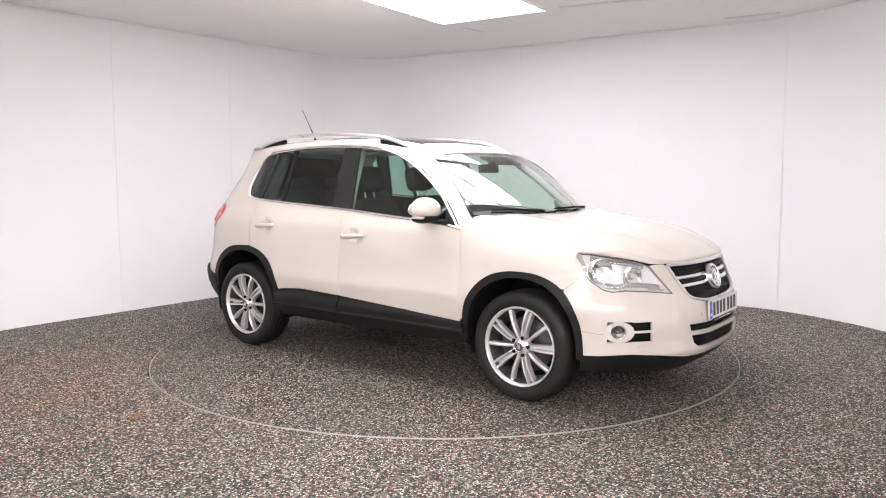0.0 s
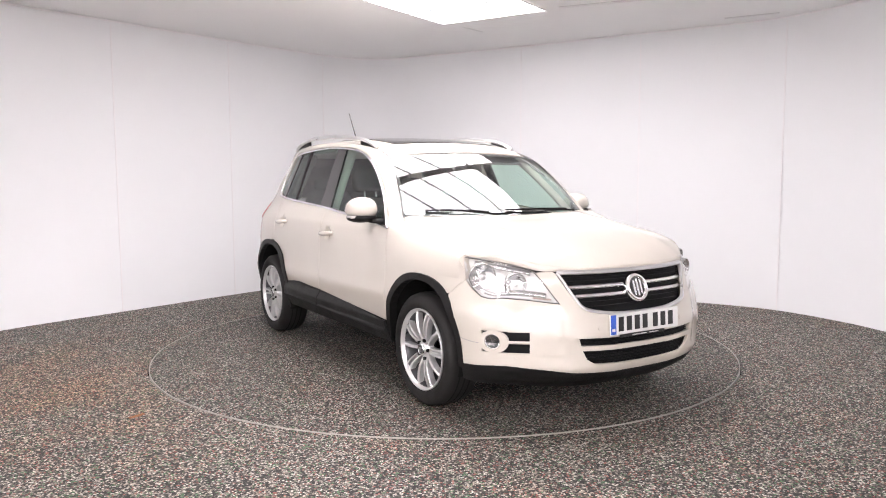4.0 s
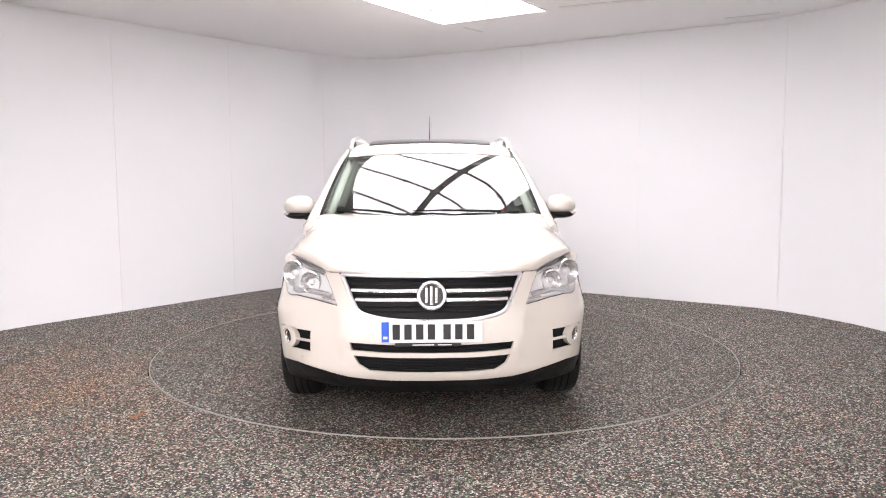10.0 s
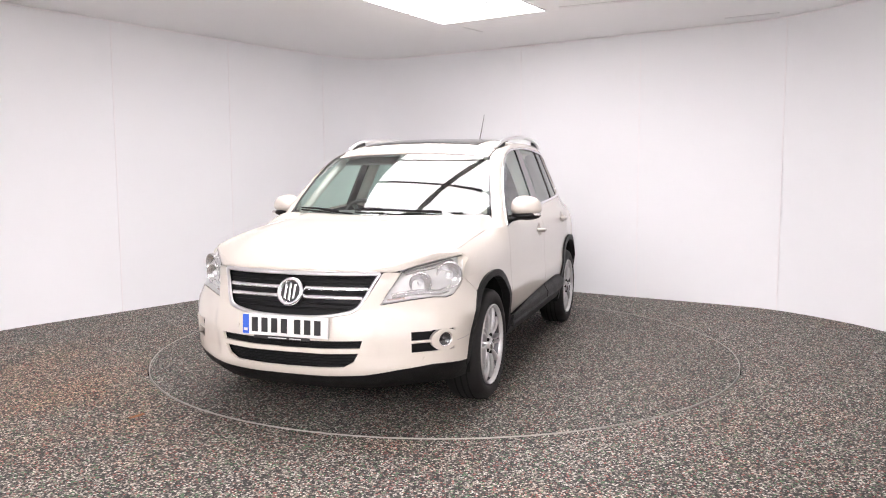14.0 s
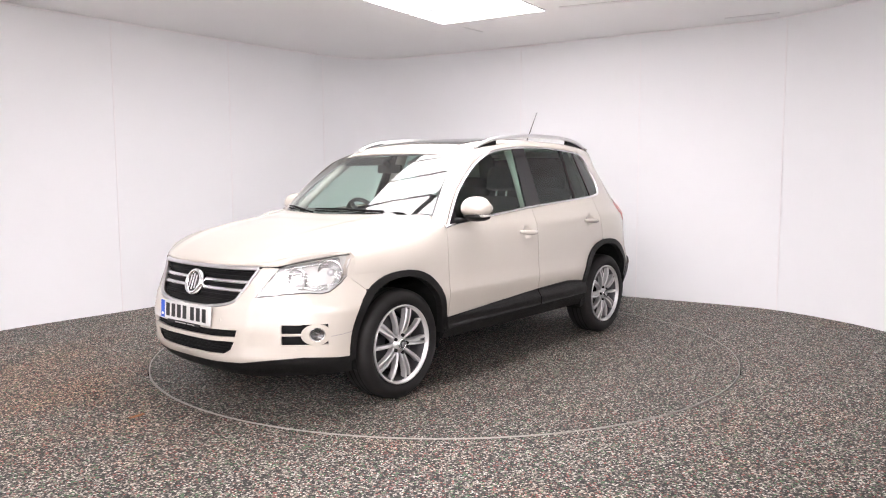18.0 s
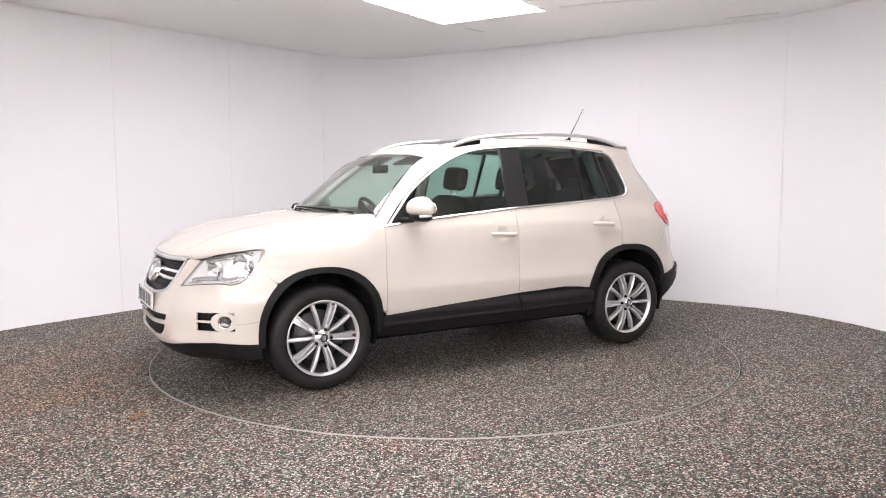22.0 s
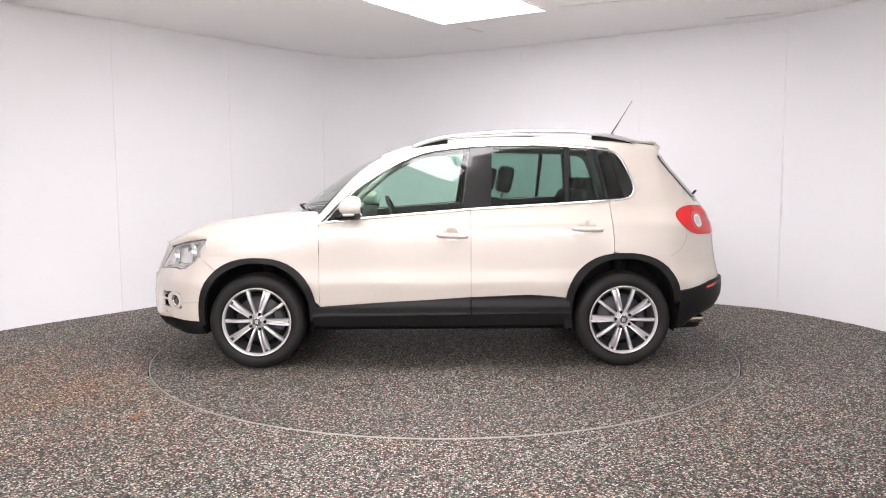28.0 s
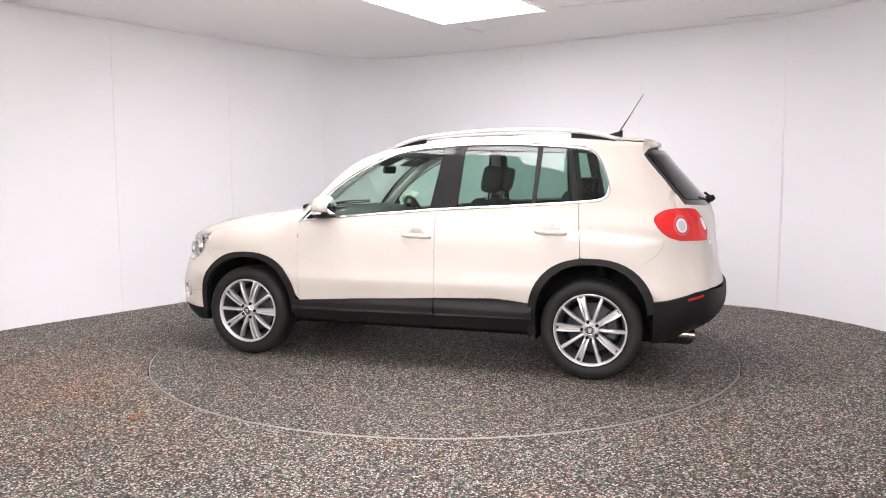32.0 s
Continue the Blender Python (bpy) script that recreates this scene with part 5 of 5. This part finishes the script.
        part("strip_bar", bm, M_PLATE, plate)
    # wipers
    for y0, y1, x1 in ((0.46, -0.12, 0.0), (-0.25, -0.62, 0.0)):
        bm = bmesh.new()
        a, b, c = screen(y0 / 0.742, 0.02, 0.02), screen((y0 + y1) / 1.5, 0.045, 0.022), screen(y1 / 0.742, 0.05, 0.018)
        tube(bm, [a, b, c], [0.010, 0.007, 0.005], 8)
        tube(bm, [screen((y0 + 0.12) / 0.742, 0.012, 0.012), screen(y1 / 0.742, 0.032, 0.010)], 0.006, 6)
        part("wiper", bm, M_DARK, car, "black windscreen wiper", smooth=True)


def car_tail(car):
    P, C = M_PAINT, M_CLAD
    st = S_END
    full = lambda L: L + [(2 * st - a, b) for a, b in L[::-1]]
    # tail panels run across the middle, on the far side of the outline
    def tskin(a, b, out=0.0):
        if a <= st:
            return skin(a, b, out)
        p = skin(2 * st - a, b, out)
        return Vector((p.x, -p.y, p.z))
    patch("tailgate", [full([(sr(0.2), 0.62), (sr(0.5), 0.622), (sr(0.660), 0.620), (sr(0.664), 0.80), (sr(0.668), 0.946), (sr(0.60), 0.950), (sr(0.59), 1.04), (sr(0.61), 1.118), (sxa(-1.872, 1.146), 1.146), (sxa(-1.877, 1.168), 1.168), (sr(0.5), 1.158), (sr(0.2), 1.151)])], tskin, P, car, "white painted tailgate", step=0.06, centre=(-1, 0, 0.8))
    # rear window: one bowed sheet between the two rear pillars
    edge = [skin(sxa(x, z), z) for x, z in REAR_EDGE]
    edge.append(edge[-1] + (edge[-1] - edge[-2]) * 0.9)
    E = spline([tuple(p) for p in edge], 60)

    def rear_screen(u, v, out=0.0):
        e = [float(np.interp(v, np.linspace(0, 1, 60), E[:, j])) for j in range(3)]
        bow = 1 - abs(u) ** 2.4
        return Vector((e[0] - (0.195 * (1 - v) + 0.160 * v) * bow - 0.8 * out, e[1] * u, e[2] - 0.02 * bow * (1 - v) + 0.6 * out))
    patch("rear_window", [[(-0.90, 0.10), (0.90, 0.10), (0.90, 0.92), (-0.90, 0.92)]], lambda u, v: rear_screen(u, v, -0.005), M_REARGLASS, car, "dark tinted rear window", step=0.08, depth=0, centre=(-1, 0, 1.0))
    patch("rear_window_border", [[(-1.0, 0.0), (1.0, 0.0), (1.0, 1.0), (-1.0, 1.0)]], lambda u, v: rear_screen(u, v, -0.009), M_GLOSSBLACK, car, "black printed glass border", step=0.08, depth=0.01, centre=(-1, 0, 1.0))
    # spoiler over the rear window
    bm = bmesh.new()
    rows = []
    for u in np.linspace(-1, 1, 21):
        y = 0.515 * u
        e = 0.035 * u * u + 0.045 * abs(u) ** 8
        z = Z_ROOF(-1.68) - 0.022 * (y / 0.62) ** 2 - 0.03 * (abs(y) / 0.62) ** 8
        rows.append([(-1.60, y, roof(-1.60, y).z + 0.001), (-1.64 + e * 0.3, y, z + 0.002), (-1.675 + e, y, z - 0.010), (-1.702 + e, y, z - 0.026), (-1.701 + e, y, z - 0.046), (-1.672 + e, y, z - 0.066), (-1.63 + e * 0.5, y, z - 0.080), (-1.60, y, z - 0.088)])
    vs = grid_mesh(bm, rows)
    bm.faces.new(vs[0])
    bm.faces.new(vs[-1][::-1])
    bmesh.ops.recalc_face_normals(bm, faces=bm.faces)
    part("spoiler", bm, P, car, "white painted roof spoiler", smooth=True)
    # bumper: black below, lip
    rb = [(sx(-1.706), 0.538), (sx(-1.80), 0.552), (sx(-1.90), 0.578), (sx(-1.98), 0.604), (sr(0.6), 0.612), (sr(0.3), 0.60)]
    lowz = [(sr(0.3), 0.30), (sr(0.6), 0.29), (sx(-1.98), 0.275), (sx(-1.80), 0.262), (sx(-1.712), 0.258)]
    patch("rear_bumper", [rb + [(2 * st - a, b) for a, b in rb[::-1]] + [(2 * st - a, b) for a, b in lowz[::-1]] + lowz], lambda a, b: tskin(a, b, 0.018), C, car, "black plastic rear bumper", step=0.06, depth=0.03, centre=(-1, 0, 0.5))
    for sd in (1, -1):
        # rear lamp: red body with two clear rounds
        lamp_o = [(sxa(x, z), z) for x, z in LAMP_EDGE] + [(sr(0.655), 0.936), (sr(0.625), 0.950), (sr(0.602), 0.985), (sr(0.594), 1.04), (sr(0.608), 1.10), (sr(0.63), 1.128), (sr(0.66), 1.138)]
        lamp = patch("rear_lamp", [lamp_o], lambda a, b: skin(a, b, 0.006), M_RED, car, "red rear lamp with clear round lenses", side=sd, step=0.03)
        closed = lamp_o + lamp_o[:1]
        strip("lamp_edge", closed, 0.005, 0.0012, M_REDDARK, lamp, side=sd, n=120, lift=0.0055)
        def disc(x, z, ra, rb, mt, lift, label="", dz=0.0):
            c = [(sxa(x, z) + ra * math.cos(a), z + rb * math.sin(a)) for a in np.linspace(0, 2 * math.pi, 28, endpoint=False)]
            patch("lamp_round", [c], lambda a, b, l=lift: skin(a, b, l), mt, lamp, label, side=sd, step=0.02, depth=0.006)
        disc(-1.862, 1.036, 0.066, 0.066, M_ROSE, 0.008, "pale rose lamp dish")
        disc(-1.862, 1.036, 0.052, 0.052, M_REDDARK, 0.011)
        disc(-1.862, 1.036, 0.045, 0.046, M_BEZEL, 0.014, "silver round lamp")
        disc(-1.862, 1.036, 0.030, 0.032, M_CLEARLAMP, 0.018, "clear round lens")
        c = [(sr(0.636) + 0.020 * math.cos(a), 1.042 + 0.040 * math.sin(a)) for a in np.linspace(0, 2 * math.pi, 20, endpoint=False)]
        patch("lamp_round", [c], lambda a, b: skin(a, b, 0.012), M_BEZEL, lamp, side=sd, step=0.02, depth=0.006)
        # shut line between quarter panel and rear bumper skin
        strip("bumper_seam", [(sx(-1.770), 0.940), (sx(-1.757), 0.895), (sx(-1.712), 0.838), (sx(-1.640), 0.790)], 0.004, 0.0006, M_SEALGREY, car, side=sd, n=24)
        # red reflector let into the bumper
        strip("bumper_reflector", [(sx(-1.925), 0.552), (sx(-1.98), 0.566), (sx(-2.03), 0.580)], 0.022, 0.003, M_REDDARK, car, side=sd, n=16, label="red bumper reflector", lift=0.019)
        bm = bmesh.new()
        for y0 in (0.50, 0.585):
            tube(bm, [(-1.80, y0 * sd, 0.292), (-1.965, y0 * sd, 0.288)], 0.030, 16, cap=False)
            tube(bm, [(-1.80, y0 * sd, 0.292), (-1.955, y0 * sd, 0.288)], 0.026, 16)
        if sd > 0:
            part("exhaust_tip", bm, M_BRASS, car, "twin steel exhaust tip", smooth=True)
        else:
            bm.free()
    # small chrome mark on the tailgate, plain
    c = [(sr(0.595), 0.905), (sr(0.545), 0.907), (sr(0.545), 0.925), (sr(0.595), 0.923)]
    patch("tailgate_mark", [c], lambda a, b: skin(a, b, 0.004), M_SATIN, car, "small plain chrome mark", side=1, depth=0.004)
    # aerial
    bm = bmesh.new()
    rows = []
    for t in np.linspace(0, 1, 8):
        x = -1.288 - 0.13 * t
        w, h = 0.030 * math.sin(math.pi * (0.15 + 0.8 * t)), 0.062 * (0.2 + 0.8 * t)
        z = roof(x, 0).z - 0.004
        rows.append([(x, -w, z), (x, -w * 0.6, z + h * 0.8), (x, 0, z + h), (x, w * 0.6, z + h * 0.8), (x, w, z)])
    vs = grid_mesh(bm, rows)
    bm.faces.new(vs[-1])
    bmesh.ops.recalc_face_normals(bm, faces=bm.faces)
    base = part("aerial_base", bm, M_DARK, car, "black aerial base", smooth=True)
    bm = bmesh.new()
    tube(bm, [(-1.398, 0, 1.695), (-1.445, 0, 1.768), (-1.465, 0, 1.80), (-1.562, 0, 1.958)], [0.005, 0.0042, 0.0030, 0.0020], 8)
    part("aerial", bm, M_DARK, base, "thin black aerial", smooth=True)
    bm = bmesh.new()
    tube(bm, [(-2.02, 0.0, 1.178), (-2.06, 0.0, 1.193), (-2.082, 0.0, 1.204)], [0.03, 0.026, 0.018], 10)
    tube(bm, [(-2.062, 0.0, 1.195), (-2.010, 0.25, 1.238)], 0.009, 8)
    part("rear_wiper", bm, M_DARK, car, "black rear wiper", smooth=True)


def car_inside(car):
    # floor pan and wheel wells
    bm = bmesh.new()
    box(bm, (-1.96, -0.60, 0.215), (1.96, 0.60, 0.42), bevel=0.04)
    box(bm, (-0.88, -0.83, 0.285), (0.88, 0.83, 0.45), bevel=0.03)
    part("underbody", bm, M_DARK, car, "black underbody")
    for x0 in (1.297, -1.302):
        for sd in (1, -1):
            bm = bmesh.new()
            rows = [[(x0 + 0.385 * math.cos(a), y * sd, 0.375 + 0.408 * math.sin(a)) for y in (0.50, 0.62, 0.74, 0.862)] for a in np.linspace(math.radians(-18), math.radians(198), 30)]
            grid_mesh(bm, rows)
            bmesh.ops.recalc_face_normals(bm, faces=bm.faces)
            vs = [bm.verts.new((x0 + 0.385 * math.cos(a), 0.50 * sd, 0.375 + 0.408 * math.sin(a))) for a in np.linspace(math.radians(-18), math.radians(198), 30)]
            bm.faces.new(vs)
            part("wheel_well", bm, M_DARK, car, "black wheel arch liner", smooth=False)
            bm = bmesh.new()
            tube(bm, [(x0 - 0.05, 0.62 * sd, 0.30), (x0 - 0.03, 0.58 * sd, 0.74)], 0.045, 12)
            part("spring_strut", bm, M_DARK, car)
    # inner door skins: one dark sheet a side, below the glass
    for sd in (1, -1):
        poly = [(0.80, 1.040)] + [(x, FOOT(x) - 0.004) for x in np.linspace(0.7, -1.2, 14)] + [(-1.40, 1.19), (-1.60, 1.14), (-1.70, 0.90), (-1.30, 0.87), (-1.0, 0.82), (-0.885, 0.66), (-0.87, 0.46), (0.84, 0.46)]
        patch("door_card", [onside(poly)], lambda a, b: skin(a, b, -0.045), M_DASH, car, "dark inner door trim", side=sd, step=0.08, depth=0)
        # inner pillars
        for pts, r, mt in (([(0.79, 0.700, 1.09), (0.66, 0.662, 1.215), (0.50, 0.625, 1.35), (0.33, 0.580, 1.475)], 0.028, M_TRIM), ([(-0.26, 0.745, 1.12), (-0.28, 0.655, 1.35), (-0.30, 0.555, 1.57)], 0.042, M_TRIM), ([(-1.18, 0.70, 1.18), (-1.15, 0.62, 1.38), (-1.12, 0.55, 1.55)], 0.042, M_DASH), ([(-1.60, 0.60, 1.15), (-1.52, 0.56, 1.35), (-1.42, 0.51, 1.54)], 0.07, M_DASH)):
            bm = bmesh.new()
            tube(bm, [(x, y * sd, z) for x, y, z in pts], r, 10)
            part("pillar_trim", bm, mt, car, smooth=True)
        bm = bmesh.new()
        tube(bm, [(x, y * sd, z) for x, y, z in ((0.28, 0.575, 1.525), (0.0, 0.575, 1.568), (-0.5, 0.575, 1.59), (-1.1, 0.57, 1.575), (-1.5, 0.55, 1.55))], 0.028, 8)
        part("roof_lining_edge", bm, M_TRIM, car, smooth=True)
    bm = bmesh.new()
    rows = [[roof(x, y, -0.045) for y in np.linspace(-0.55, 0.55, 9)] for x in np.linspace(0.37, -1.55, 14)]
    grid_mesh(bm, rows)
    part("headlining", bm, M_TRIM, car, "light grey headlining", smooth=True)
    # dashboard
    bm = bmesh.new()
    rows = []
    for u in np.linspace(-1, 1, 21):
        f = screen(u * 0.97, 0.0)
        rows.append([(f.x - 0.05, f.y, 1.070), (min(0.82, f.x - 0.08), f.y * 0.98, 1.085 + (0.035 if -0.62 < f.y < -0.18 else 0)), (0.66, f.y * 0.97, 1.065 + (0.05 if -0.60 < f.y < -0.20 else 0)), (0.54 if -0.60 < f.y < -0.20 else 0.58, f.y * 0.97, 1.10 if -0.60 < f.y < -0.20 else 1.00), (0.56, f.y * 0.97, 0.75)])
    grid_mesh(bm, rows)
    part("dashboard", bm, M_DASH, car, "dark soft-touch dashboard", smooth=True)
    # steering wheel on the right-hand side
    m = Matrix.Translation((0.37, -0.37, 1.01)) @ Matrix.Rotation(radians(-66), 4, "Y")
    bm = bmesh.new()
    pts = [m @ Vector((0.185 * math.cos(a), 0.185 * math.sin(a), 0)) for a in np.linspace(0, 2 * math.pi, 40)]
    tube(bm, pts, 0.016, 10, cap=False)
    for a in (90, 210, 330):
        tube(bm, [m @ Vector((0, 0, -0.02)), m @ Vector((0.18 * math.cos(radians(a)), 0.18 * math.sin(radians(a)), 0))], [0.03, 0.016], 8)
    bmesh.ops.create_uvsphere(bm, u_segments=16, v_segments=8, radius=0.07, matrix=m @ Matrix.Diagonal((1, 1, 0.5, 1)))
    part("steering_wheel", bm, M_DASH, car, "dark leather steering wheel", smooth=True)
    # seats with head restraints
    def cushion(name, cx, cy, cz, lx, ly, lz, lean, par, mat=M_SEAT):
        bm = bmesh.new()
        bmesh.ops.create_cube(bm, size=1.0)
        bmesh.ops.subdivide_edges(bm, edges=bm.edges, cuts=5, use_grid_fill=True)
        for v in bm.verts:
            p = v.co * 2
            q = Vector((p.x, p.y, p.z))
            l = max(abs(p.x), abs(p.y), abs(p.z))
            nrm = (abs(p.x) ** 5 + abs(p.y) ** 5 + abs(p.z) ** 5) ** 0.2
            q = q * (l / nrm)
            v.co = (q.x * lx / 2, q.y * ly / 2, q.z * lz / 2)
        bmesh.ops.transform(bm, matrix=pose(cx, cy, cz, 0, lean, 0), verts=bm.verts)
        return part(name, bm, mat, par, smooth=True)
    for y, dx in ((0.36, -0.14), (-0.36, -0.07)):
        cushion("seat_base", 0.10 + dx, y, 0.68, 0.52, 0.50, 0.17, -8, car)
        cushion("seat_back", -0.24 + dx, y, 0.92, 0.17, 0.50, 0.56, -17, car)
        cushion("head_restraint", -0.36 + dx, y, 1.335, 0.11, 0.28, 0.20, -12, car)
        bm = bmesh.new()
        for k in (-0.05, 0.05):
            tube(bm, [(-0.318 + dx, y + k, 1.13), (-0.350 + dx, y + k, 1.29)], 0.007, 8)
        part("restraint_post", bm, M_SATIN, car, "steel head restraint posts", smooth=True)
    for y in (0.42, 0.0, -0.42):
        cushion("rear_seat_back", -1.05, y, 0.98, 0.16, 0.42, 0.56, -18, car)
        cushion("rear_seat_base", -0.75, y, 0.70, 0.50, 0.42, 0.16, -6, car)
        cushion("head_restraint", -1.14, y, 1.27, 0.09, 0.24, 0.15, -12, car)
    # mirror inside, sun visors
    bm = bmesh.new()
    box(bm, (-0.014, -0.12, -0.032), (0.014, 0.12, 0.032), pose(0.47, 0.0, 1.415, 0, -8, 0), bevel=0.012)
    tube(bm, [(0.475, 0, 1.43), (0.52, 0, 1.475)], 0.022, 8)
    part("interior_mirror", bm, M_DARK, car, "black interior mirror", smooth=False)
    for y in (0.33, -0.33):
        bm = bmesh.new()
        box(bm, (-0.07, -0.20, -0.008), (0.07, 0.20, 0.008), pose(0.36, y, 1.478, 0, 24, 0), bevel=0.006)
        part("sun_visor", bm, M_VISOR, car, "grey sun visor")


def build_car():
    car = tagged(new("car"), "pearl white five-door compact off-road car with black cladding", "car")
    car_panels(car)
    car_nose(car)
    car_tail(car)
    car_inside(car)
    for x, y, turn in ((1.300, 0.892, 52.5), (1.300, -0.892, 56), (-1.302, 0.892, 16.5), (-1.302, -0.892, 20)):
        wheel_at(car, x, y, turn)
    return car


CAR = build_car()


# ---- a dry leaf on the floor ----
def build_leaf():
    bm = bmesh.new()
    rows = []
    for t in np.linspace(0, 1, 9):
        w = 0.013 * math.sin(math.pi * t) ** 0.7 + 0.0006
        rows.append([(0.09 * t - 0.045, -w, 0.002 + 0.010 * t * t), (0.09 * t - 0.045, 0, 0.0005 + 0.012 * t * t), (0.09 * t - 0.045, w, 0.006 + 0.010 * t * t)])
    grid_mesh(bm, rows)
    leaf = part("leaf", bm, M_LEAF)
    tagged(leaf, "dry brown curled leaf lying on the floor", "leaf")
    sm = leaf.modifiers.new("thick", "SOLIDIFY")
    sm.thickness = 0.001
    leaf.matrix_basis = pose(-1.748, 4.225, 0.001, 0, 0, 38)


build_leaf()


# ---- what moves: the turntable and the car on it ----
def motions():
    disc, ride = [], []
    for k in range(33):
        t = float(k)
        a = -37.833 - 5.04099 * t - 0.00991872 * t * t + 0.000345959 * t ** 3
        disc.append((t, pose(CX, CY, 0, 0, 0, a)))
        ride.append((t, pose(CX, CY, 0, 0, 0, a) @ pose(0.0377, -0.1095, 0.001)))
    walk(TURNTABLE, disc)
    walk(CAR, ride)


motions()
